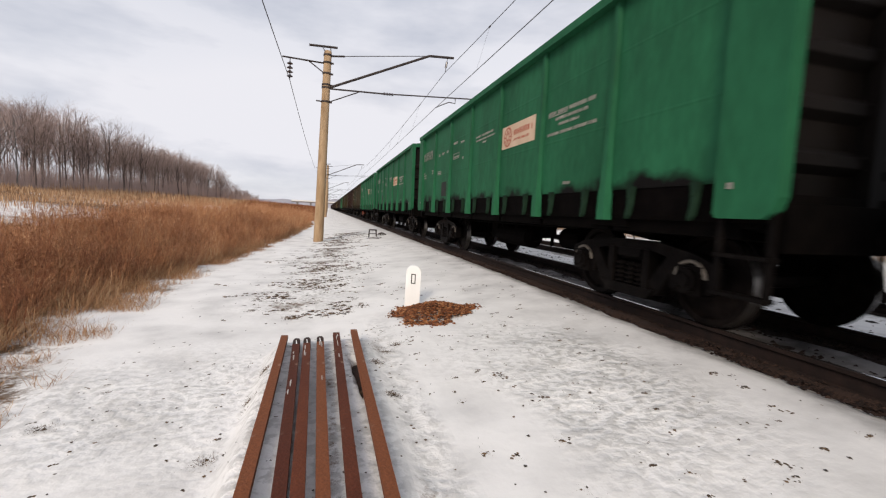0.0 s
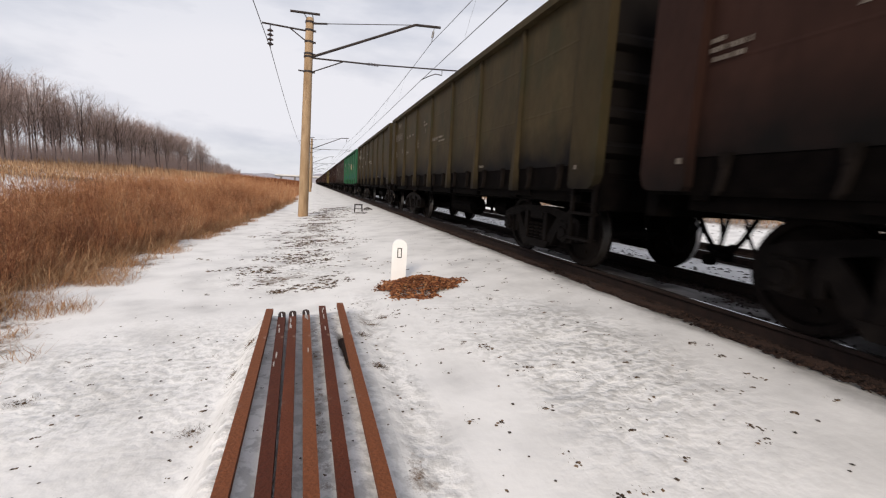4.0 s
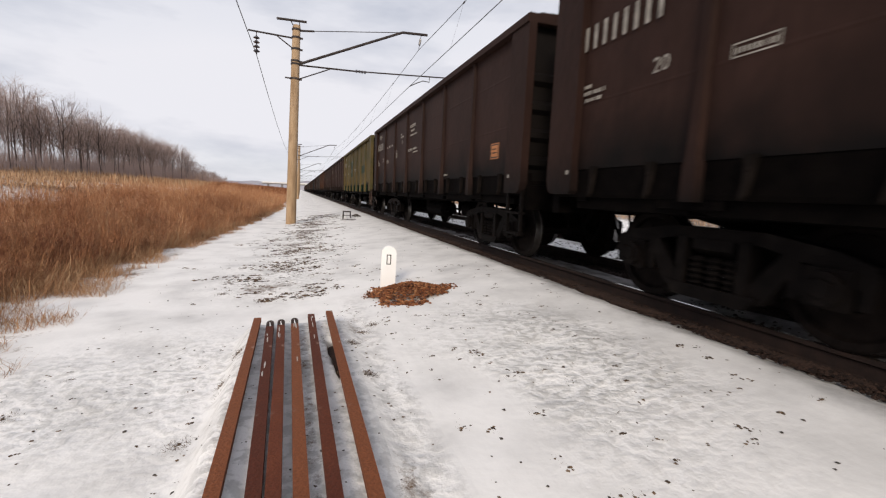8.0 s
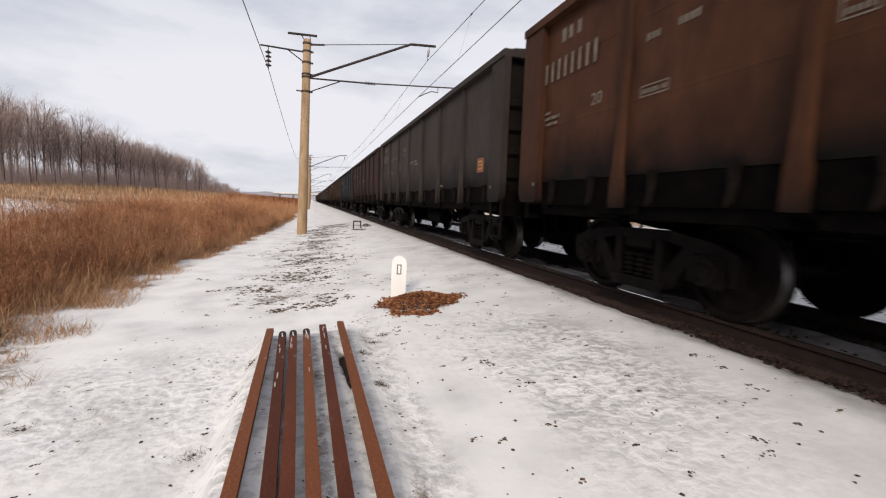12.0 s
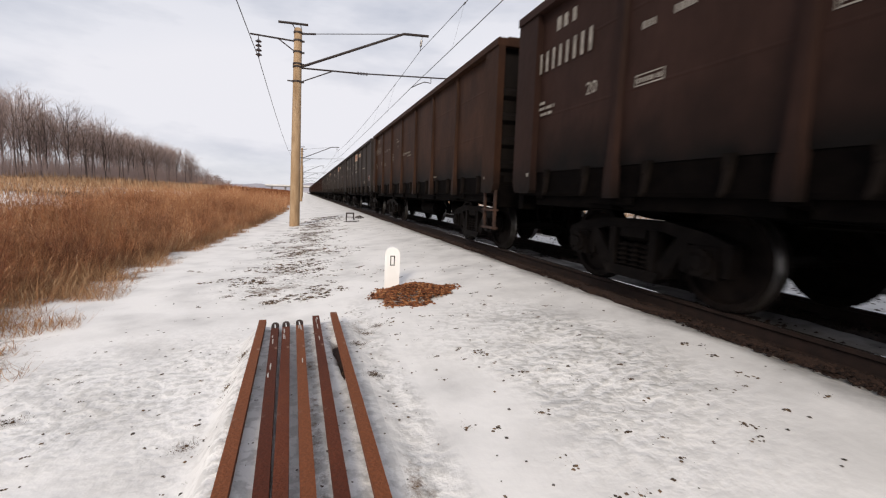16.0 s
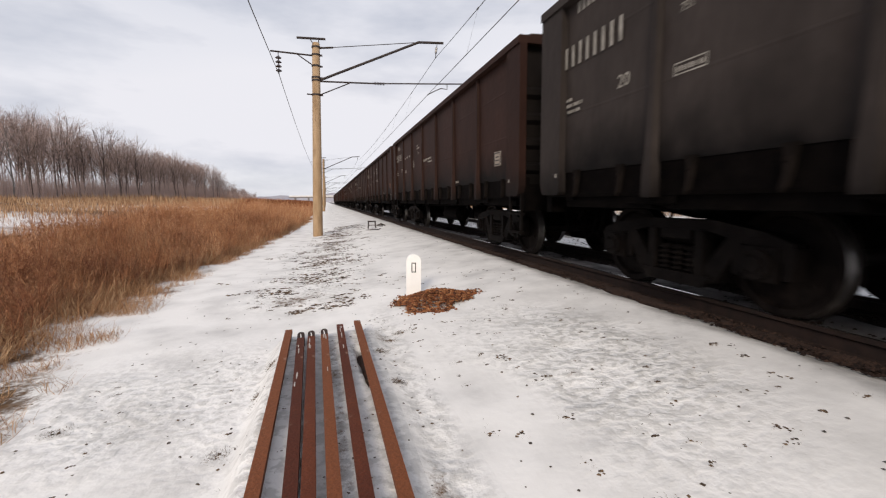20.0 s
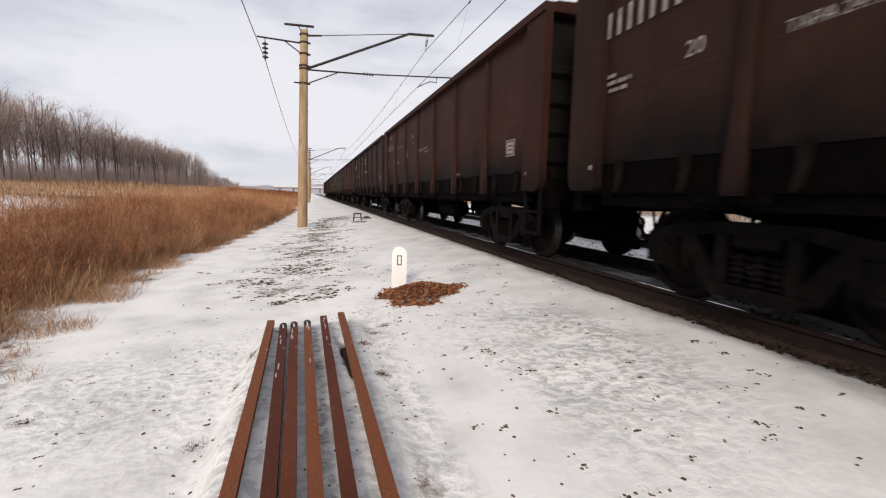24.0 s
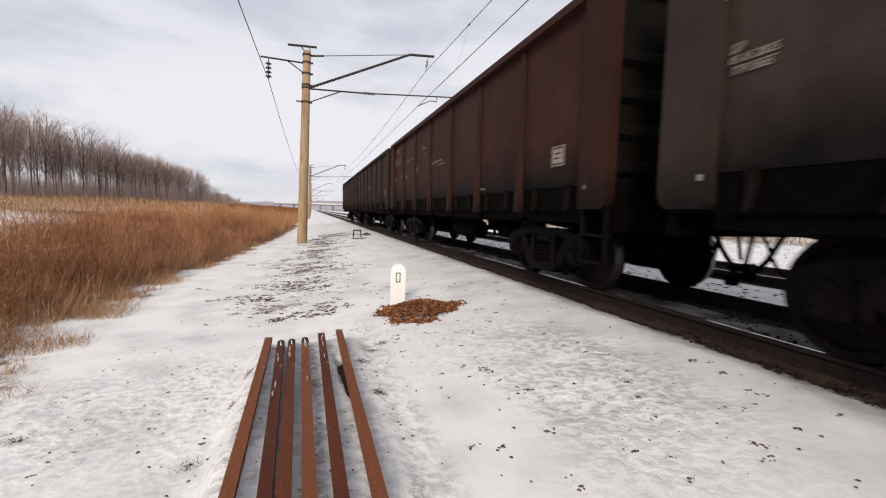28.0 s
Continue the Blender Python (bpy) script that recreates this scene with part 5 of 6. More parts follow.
def build_marker_post():
    gz = -0.27
    x, y = 1.20, 6.07
    post = thing("marker_post", "white limewashed concrete marker post with rounded top", "marker post", at(x, y, gz) @ pose(0, 0, 0, 0, 1.0, -8))
    bm = bmesh.new()
    w, h = 0.106, 0.60
    out = [(-w, -0.15), (w, -0.15), (w, h - w)]
    out += [(w * math.cos(a), h - w + w * math.sin(a)) for a in np.linspace(0, math.pi, 13)[1:-1]]
    out += [(-w, h - w)]
    prism(bm, out, "y", -0.05, 0.05)
    part("shaft", finish(bm, "shaft", WHITEPAINT, 0.012), post)
    bm = bmesh.new()
    for a in ((-0.032, 0.032, 0.335, 0.347), (-0.032, 0.032, 0.465, 0.477), (-0.032, -0.02, 0.347, 0.465), (0.02, 0.032, 0.347, 0.465)):
        box(bm, a[0], a[1], -0.054, -0.05, a[2], a[3])
    part("number_mark", finish(bm, "number_mark", BLACKPAINT), post, None, "small black painted figure outline")
    # heap of gravel and leaves against it
    n = 3600
    a, r = nrg.random(n) * 6.283, np.sqrt(nrg.random(n)) * (1 + 0.25 * nrg.random(n) ** 8)
    hx, hy = 0.52 * r * np.cos(a), 0.50 * r * np.sin(a)
    wob = 1 + 0.18 * np.sin(3 * a + 1) + 0.1 * np.sin(7 * a)
    hx, hy = hx * wob + 1.38, hy * wob + 5.52
    hz = ground_z(hx, hy) + 0.12 * (1 - (r * wob) ** 2).clip(0) * (0.6 + 0.5 * nrg.random(n)) + 0.006
    stones("gravel_heap", hx, hy, hz, 0.012 + 0.020 * nrg.random(n) ** 2, GRAVEL, "heap of brown gravel and dead leaves on snow", "gravel", 9, 0.6)


build_marker_post()


def build_trackside_rack():
    x, y = 2.05, 20.4
    z = float(ground_z(x, y))
    rack = thing("trackside_stand", "small dark steel stand on legs beside the track", "stand", at(x, y, z))
    bm = bmesh.new()
    box(bm, -0.18, 0.18, -0.13, 0.13, 0.31, 0.36)
    part("top_frame", finish(bm, "top_frame", STEEL, 0.01), rack)
    for sx in (-1, 1):
        for sy in (-1, 1):
            bm = bmesh.new()
            tube(bm, (sx * 0.155, sy * 0.11, 0.31), (sx * 0.18, sy * 0.13, -0.03), 0.018, seg=6)
            part("leg", finish(bm, "leg", STEEL), rack)
    bm = bmesh.new()
    box(bm, -0.15, 0.15, -0.015, 0.015, 0.14, 0.17)
    part("brace", finish(bm, "brace", STEEL), rack)
    n = 260
    a, r = nrg.random(n) * 6.283, nrg.random(n)
    hx, hy = np.where(a < 3.6, 2.62 + 0.20 * r * np.cos(a * 1.75), 1.98 + 0.36 * r * np.cos(a)), np.where(a < 3.6, 21.6 + 0.8 * r * np.sin(a * 1.75), 19.5 + 0.45 * r * np.sin(a * 2))
    stones("dark_ballast_heap", hx, hy, ground_z(hx, hy) + np.where(a < 3.6, 0.10, 0.02) * (1 - r), 0.02 + 0.03 * nrg.random(n), STONE, "dark heap of spilt ballast beside the stand", "gravel", 12, 0.7)


build_trackside_rack()


# ---- overhead line ----
POLE_Y = (20.0, 72.0, 124.0, 176.0, 228.0, 280.0)


def catenary_pole(y):
    z0 = float(ground_z(-0.40, y)) - 0.08
    pole = thing("catenary_pole", "tapered tan concrete catenary pole with steel brackets", "pole", at(0, y, 0), group="catenary poles")
    cx = lambda z: -0.40 + 0.24 * (z + 0.5) / 8.4       # the shaft leans a little towards the track
    rad = lambda z: 0.212 - 0.0068 * z
    bm = bmesh.new()
    prev = None
    for z in (z0 - 0.3, 0.5, 1.7, 2.9, 4.1, 5.3, 6.5, 7.80, 7.86):
        r = rad(z) if z < 7.84 else 0.13
        ring = [bm.verts.new((cx(z) + r * math.cos(6.2832 * i / 20), r * math.sin(6.2832 * i / 20), z)) for i in range(20)]
        if prev:
            for i in range(20):
                bm.faces.new((prev[i], prev[(i + 1) % 20], ring[(i + 1) % 20], ring[i])).smooth = True
        prev = ring
    bm.faces.new(prev)
    me = finish(bm, "shaft", CONCRETE, smooth=True)
    part("shaft", me, pole)
    for z in (7.68, 7.36, 6.90, 6.42, 6.30, 5.70):
        bm = bmesh.new()
        r = rad(z) - 0.005
        lathe(bm, [(r, z - 0.04), (r + 0.03, z - 0.035), (r + 0.03, z + 0.035), (r, z + 0.04)], "z", (cx(z), 0, 0), 16)
        box(bm, cx(z) + r, cx(z) + r + 0.11, -0.04, 0.04, z - 0.03, z + 0.03)
        part("clamp_band", finish(bm, "clamp_band", STEEL), pole)
    bm = bmesh.new()
    tube(bm, (-0.94, 0, 8.02), (0.24, 0, 8.05), 0.05, seg=8)
    for x in (-0.26, 0.0):
        tube(bm, (x * 1.3 - 0.06, 0, 8.02), (-0.14 + (x + 0.13) * 0.9, 0, 7.78), 0.02, seg=6)
    part("top_bar", finish(bm, "top_bar", STEEL), pole)
    bm = bmesh.new()
    tube(bm, (-0.2, 0, 7.33), (-2.02, 0, 7.40), 0.035, seg=6)
    tube(bm, (-0.25, 0, 6.88), (-0.97, 0, 7.36), 0.025, seg=6)
    br = part("feeder_bracket", finish(bm, "feeder_bracket", STEEL), pole)
    bm = bmesh.new()
    for k in range(4):
        z = 7.14 - 0.175 * k
        lathe(bm, [(0.03, z + 0.08), (0.05, z + 0.06), (0.13, z), (0.11, z - 0.02), (0.03, z - 0.02), (0.025, z - 0.06)], "z", (-1.71, 0, 0), 12)
    tube(bm, (-1.71, 0, 7.39), (-1.71, 0, 6.46), 0.018, seg=6)
    part("insulator_string", finish(bm, "insulator_string", GLASSY), br)
    # main strut, tie rod and steady arm
    bm = bmesh.new()
    tube(bm, (-0.05, 0, 6.33), (4.34, 0, 8.26), 0.055, seg=8)
    tube(bm, (4.34, 0, 8.26), (5.50, 0, 8.32), 0.058, seg=8)
    part("strut", finish(bm, "strut", STEEL), pole)
    bm = bmesh.new()
    tube(bm, (0.0, 0, 7.66), (4.30, 0, 8.25), 0.016, seg=6)
    tube(bm, (-0.05, 0, 7.66), (0.55, 0, 7.73), 0.04, seg=6)
    part("tie_rod", finish(bm, "tie_rod", STEEL), pole)
    bm = bmesh.new()
    tube(bm, (-0.05, 0, 6.28), (2.3, 0, 6.33), 0.036, seg=6)
    tube(bm, (2.3, 0, 6.33), (6.55, 0, 6.56), 0.03, seg=6)
    tube(bm, (-0.1, 0, 5.70), (1.2, 0, 6.28), 0.025, seg=6)
    tube(bm, (-0.62, 0, 5.72), (-0.1, 0, 5.70), 0.03, seg=6)
    arm = part("steady_arm", finish(bm, "steady_arm", STEEL), pole)
    for u in (2.3, 2.42, 2.54, 2.66):
        bm = bmesh.new()
        tube(bm, (u, 0, 6.335), (u + 0.07, 0, 6.34), 0.06, seg=10)
        part("insulator", finish(bm, "insulator", GLASSY), arm)
    bm = bmesh.new()
    pts = [(5.67, 0, 6.52), (5.67, 0, 6.27), (5.36, 0, 6.29), (5.05, 0, 6.15), (4.72, 0, 5.97)]
    pipe(bm, pts, 0.022, 6)
    part("registration_arm", finish(bm, "registration_arm", STEEL), arm)
    bm = bmesh.new()
    tube(bm, (5.22, 0, 8.3), (5.18, 0, 8.1), 0.014, seg=6)
    tube(bm, (5.18, 0, 8.1), (5.14, 0, 7.84), 0.05, seg=10)
    tube(bm, (5.14, 0, 7.84), (5.12, 0, 7.63), 0.016, seg=6)
    part("hanging_insulator", finish(bm, "hanging_insulator", GLASSY), pole)
    return pole


for yy in POLE_Y:
    catenary_pole(yy)


def wire(name, label, spans, r, sag):
    """A wire through supports (x, y, z), sagging between them."""
    bm = bmesh.new()
    n = 14
    pts = [Vector(spans[0])]
    for a, b in zip(spans, spans[1:]):
        pts += [Vector(a).lerp(Vector(b), i / n) - Vector((0, 0, sag * 4 * (i / n) * (1 - i / n))) for i in range(1, n + 1)]
    pipe(bm, pts, r, 5)
    return thing(name, label, "wire", data=finish(bm, name, WIRE))


SUP = (-32.0,) + POLE_Y
contact = [(4.72, y, 5.96) for y in SUP]
messenger = [(5.12, y, 7.63) for y in SUP]
wire("contact_wire", "taut contact wire above the near track", contact, 0.012, 0.05)
mess = wire("messenger_wire", "sagging messenger wire above the near track", messenger, 0.012, 0.5)
for i, (a, b) in enumerate(zip(SUP[:3], SUP[1:4])):
    for k in range(1, 9):
        u = k / 9
        yv = a + (b - a) * u
        zc, zm = 5.96 - 0.2 * u * (1 - u), 7.63 - 2.0 * u * (1 - u)
        xc = contact[i][0] * (1 - u) + contact[i + 1][0] * u
        bm = bmesh.new()
        tube(bm, (xc, yv, zc), (5.12, yv, zm), 0.0025, seg=4)
        tube(bm, (5.12, yv - 0.06, zm), (5.12, yv + 0.06, zm), 0.028, seg=6)
        part("dropper", finish(bm, "dropper", WIRE), mess)
wire("feeder_wire", "dark feeder wire hung on insulators", [(-1.71, y, 6.46) for y in SUP], 0.014, 0.55)


# ---- distance: overpass, hills ----
def build_overpass():
    br = thing("overpass", "pale concrete road overpass on piers, far off", "bridge", at(0, 430, 0))
    bm = bmesh.new()
    box(bm, -33, 110, -5, 5, 5.0, 5.9)
    part("deck", finish(bm, "deck", GREYCON), br)
    for yy in (-5, 5):
        bm = bmesh.new()
        box(bm, -33, 110, yy - 0.1, yy + 0.1, 5.9, 7.0)
        part("parapet", finish(bm, "parapet", PARAPET), br)
    for x in range(-28, 110, 12):
        bm = bmesh.new()
        box(bm, x - 0.6, x + 0.6, -4, 4, -0.5, 4.5)
        box(bm, x - 0.8, x + 0.8, -4.8, 4.8, 4.5, 5.0)
        part("pier", finish(bm, "pier", GREYCON), br)


build_overpass()


def build_hills():
    v, f = [], []
    n = 90
    for i in range(n + 1):
        x = -1500 + 3000 * i / n
        h = 34 + 10 * math.sin(x * 0.006 + 1) + 6 * math.sin(x * 0.017) + 3 * math.sin(x * 0.05)
        v += [(x, 2300, -5), (x, 2420, h), (x, 2500, -5)]
    for i in range(n):
        a = 3 * i
        f += [(a, a + 3, a + 4, a + 1), (a + 1, a + 4, a + 5, a + 2)]
    thing("far_hills", "low hazy hills on the horizon", "hills", data=mesh_from("far_hills", v, f, HILL, True), kind="structure")


build_hills()


# ---- trees: a bare wood along the field ----
def bare_tree(seed, h, crown, fork):
    """A leafless broadleaf tree h high: a trunk that splits at the share fork of its height into limbs that fan out to a domed crown of
    the given radius. Returns wood and twigs, near and far versions, as (vertices, faces)."""
    r = random.Random(seed)
    wood, twig = [], []

    def limb(p, goal, rad, tip, bow, seg, into, crook=0.045):
        """A bent tapered run from p towards goal; returns the points along it."""
        pts = [p]
        for i in range(1, seg + 1):
            u = i / seg
            q = p.lerp(goal, u) + Vector((0, 0, -bow * 4 * u * (1 - u)))
            q += Vector((r.uniform(-1, 1), r.uniform(-1, 1), r.uniform(-0.6, 0.6))) * (goal - p).length * crook * (i < seg)
            ra, rb = rad + (tip - rad) * (i - 1) / seg, rad + (tip - rad) * u
            into.append((pts[-1], q, ra, rb))
            pts.append(q)
        return pts

    lean = Vector((r.uniform(-0.5, 0.5), r.uniform(-0.5, 0.5), 0))
    top = Vector((0, 0, h)) + lean
    rad = h * r.uniform(0.0075, 0.0105)
    trunk = limb(Vector((0, 0, -0.4)), Vector((0, 0, h * 0.82)) + lean * 0.8, rad, rad * 0.22, 0.0, 7, wood, 0.010)
    low = h * fork
    for n in range(r.randint(11, 14)):
        # limbs leave the trunk ever higher and end on the dome of the crown
        u = min(1, (n + r.random()) / 13)
        start = low + (h * 0.80 - low) * u ** 0.85
        k = min(6, int(start / (h * 0.82) * 7))
        f = start / (h * 0.82) * 7 - k
        p = trunk[k].lerp(trunk[k + 1], min(1, max(0, f)))
        a = n * 2.4 + r.uniform(-0.5, 0.5)
        e = r.uniform(0.3, 1.2) * (1 - 0.25 * u) + 0.42 * u
        out = crown * math.cos(e) * r.uniform(0.75, 1.08)
        zc = low + (h - low) * 0.42
        goal = Vector((out * math.cos(a), out * math.sin(a), zc + (h - zc) * math.sin(e) * r.uniform(0.86, 1.04))) + lean
        if goal.z < p.z + 0.3:
            goal.z = p.z + r.uniform(0.3, 1.0)
        lr = rad * r.uniform(0.28, 0.5) * (1 - 0.45 * u)
        pts = limb(p, goal, lr, 0.016, 0.10 * (goal - p).length, 4, wood)
        for i in range(1, 5):
            for _ in range(2 if i < 3 else 3):
                d = (pts[i] - pts[i - 1]).normalized()
                side = Vector((r.gauss(0, 1), r.gauss(0, 1), r.gauss(0.35, 0.7))).normalized()
                reach = h * r.uniform(0.07, 0.14)
                q = pts[i - 1].lerp(pts[i], r.random())
                branch = limb(q, q + (d * 0.65 + side * 0.8).normalized() * reach, 0.018, 0.009, 0.0, 2, twig)
                for j in (1, 2):
                    for _ in range(3):
                        side = Vector((r.gauss(0, 1), r.gauss(0, 1), r.gauss(0.9, 0.6))).normalized()
                        bd = (branch[j] - branch[j - 1]).normalized()
                        w = branch[j - 1].lerp(branch[j], r.uniform(0.3, 1))
                        twig.append((w, w + (bd * 0.6 + side * 0.7).normalized() * reach * r.uniform(0.35, 0.75), 0.009, 0.004))

    def ribs(items, seg):
        v, f = [], []
        for a, b, ra, rb in items:
            q = (b - a).to_track_quat("Z", "Y")
            k = len(v)
            for p, rr in ((a, ra), (b, rb)):
                for i in range(seg):
                    v.append(p + q @ Vector((rr * math.cos(6.2832 * i / seg), rr * math.sin(6.2832 * i / seg), 0)))
            for i in range(seg):
                f.append((k + i, k + (i + 1) % seg, k + seg + (i + 1) % seg, k + seg + i))
        return v, f

    def slips(items, widen):
        # twigs too fine to show their roundness
        v, f = [], []
        for a, b, ra, rb in items:
            side = (b - a).cross(Vector((r.uniform(-1, 1), r.uniform(-1, 1), r.uniform(-1, 1)))).normalized() * widen
            k = len(v)
            v += [a - side * ra, a + side * ra, b + side * rb, b - side * rb]
            f.append((k, k + 1, k + 2, k + 3))
        return v, f
    return ribs(wood, 5), slips(twig, 0.72), ribs(wood, 3), slips(twig[::3], 1.5)


TREES = []
for s in range(8):
    (wv, wf), (tv, tf), far_wood_data, far_twig_data = bare_tree(100 + s, 10.0, 2.2 + 0.35 * (s % 4), 0.24 + 0.04 * (s % 5))
    TREES.append((mesh_from("trunk", wv, wf, PALEBARK if s == 5 else BARK, True), mesh_from("crown", tv, tf, TWIG), (far_wood_data, far_twig_data)))


def wood_height(y):
    """Height of the wood's roof along the field: tall old trees first, then younger ones that fall away to shrubs."""
    return float(np.interp(y, [34, 50, 57, 67, 75, 81, 88, 100, 119, 143, 153, 170, 228], [8.6, 9.1, 9.7, 11.0, 11.5, 11.2, 10.3, 10.2, 10.6, 10.2, 8.4, 6.0, 3.8]))


def build_wood():
    count = 0
    far_v, far_f, off = [], [], 0
    y = 40.0
    while y < 228:
        tall = wood_height(y)
        for row in range(5 if y < 84 else 6):
            x = -31.0 - 3.6 * row - 0.02 * max(0, y - 120) + rng.uniform(-1.5, 1.5)
            yy = y + rng.uniform(-1.5, 1.5)
            kind = rng.randrange(8)
            sc = wood_height(yy) * 0.1 * rng.uniform(0.86, 1.05) * (0.92 if row == 0 else 1.0)
            z = float(ground_z(x, yy))
            m = pose(x, yy, z, 0, 0, rng.uniform(0, 360)) @ Matrix.Scale(sc, 4)
            if row < 3 and yy < 150 and count < 190:
                tr = thing("bare_tree", "leafless grey-brown tree at the edge of a wood" if kind != 5 else "leafless pale-barked birch at the edge of a wood", "tree", m, group="trees of the bare wood")
                part("trunk", TREES[kind][0], tr)
                part("crown", TREES[kind][1], tr)
                count += 1
            else:
                mm = np.array(m)
                for vv, ff in TREES[kind][2]:
                    pts = np.array(vv)
                    far_v.append(pts @ mm[:3, :3].T + mm[:3, 3])
                    far_f.append(np.array(ff) + off)
                    off += len(pts)
        y += 2.0 + 0.6 * (tall > 8) if y < 150 else 2.3
    me = bpy.data.meshes.new("far_wood")
    me.from_pydata(np.concatenate(far_v).tolist(), [], np.concatenate(far_f).tolist())
    me.materials.append(TWIG)
    thing("far_wood", "bare grey-brown wood going on into the distance", "trees", data=me, kind="stuff")


build_wood()


# ---- dry weeds and grass ----
def ribbons(name, base, tip, width, mat, label, category, bend=None):
    """Thin blades from base to tip, three-sided at the foot, bent in the middle; one stuff object."""
    n = len(base)
    d = tip - base
    mid = base + d * 0.55 + (bend if bend is not None else 0)
    a = nrg.random(n) * 6.283
    side = np.stack([np.cos(a), np.sin(a), np.zeros(n)], 1) * np.asarray(width).reshape(-1, 1)
    v = np.stack([base - side, base + side, mid - side * 0.75, mid + side * 0.75, tip], 1).reshape(-1, 3)
    k = (np.arange(n) * 5)[:, None]
    quads = (k + np.array([[0, 1, 3, 2]])).tolist()
    tris = (k + np.array([[2, 3, 4]])).tolist()
    return thing(name, label, category, data=mesh_from(name, v.tolist(), quads + tris, mat), kind="stuff")


def sprigs(name, base, tip, width, mat, label, category):
    """Fine pointed side twigs, one stuff object."""
    n = len(base)
    a = nrg.random(n) * 6.283
    side = np.stack([np.cos(a), np.sin(a), np.zeros(n)], 1) * np.asarray(width).reshape(-1, 1)
    v = np.stack([base - side, base + side, tip], 1).reshape(-1, 3)
    return thing(name, label, category, data=mesh_from(name, v.tolist(), (np.arange(n)[:, None] * 3 + np.arange(3)).tolist(), mat), kind="stuff")


def stems(x, y, h, lean):
    n = len(x)
    base = np.stack([x, y, ground_z(x, y) - 0.02], 1)
    tip = base + np.stack([nrg.normal(0, lean, n) * h, nrg.normal(0, lean, n) * h, h], 1)
    return base, tip


def with_sprigs(base, tip, per, lo, hi, reach):
    """Side twigs that leave each stem in its upper part."""
    n = len(base)
    u = lo + (hi - lo) * nrg.random((n, per, 1))
    b = base[:, None] + (tip - base)[:, None] * u
    h = np.linalg.norm(tip - base, axis=1)[:, None, None]
    e = b + np.stack([nrg.normal(0, 1, (n, per)), nrg.normal(0, 1, (n, per)), 0.5 + nrg.normal(0, 0.8, (n, per))], -1) * h * reach
    return b.reshape(-1, 3), e.reshape(-1, 3)


def clearing(x, y, n):
    """Where the field lies open to the snow."""
    a = np.hypot((x + 10.3) * 0.9, (y - 19.5) * 0.5) < 1.9 + nrg.normal(0, 0.6, n)
    b = np.hypot((x + 14) * 0.8, (y - 54) * 0.4) < 3.0 + nrg.normal(0, 0.7, n)
    return a | b


def clumps(n, y0, y1, bunch, reach):
    """Places of n bushy weed clumps in the band beside the path, and the stems that fan out of each: x, y, clump height, fan x, fan y."""
    cy = y0 + (y1 - y0) * nrg.random(n) ** 1.6
    cx = weed_edge(cy) - tall_gap(cy) - 0.15 - reach * np.interp(cy, [3, 9, 18, 30], [0.42, 0.55, 0.9, 1.0]) * nrg.random(n) ** 1.15
    keep = ~clearing(cx, cy, n) | (nrg.random(n) < 0.25)
    cx, cy = cx[keep], cy[keep]
    n = len(cx)
    size = (0.62 + 0.55 * nrg.random(n) ** 1.4) * (0.92 + 0.28 * lumps(cx, cy, 0.5, 3.0)) * np.clip(0.55 + (weed_edge(cy) - tall_gap(cy) - cx) * 0.55, 0.5, 1.1)
    i = np.repeat(np.arange(n), bunch)
    a, r = nrg.random(len(i)) * 6.283, np.sqrt(nrg.random(len(i)))
    fan = r * (0.16 + 0.20 * size[i])
    return cx[i] + fan * np.cos(a) * 0.7, cy[i] + fan * np.sin(a) * 0.7, size[i], fan * np.cos(a), fan * np.sin(a)


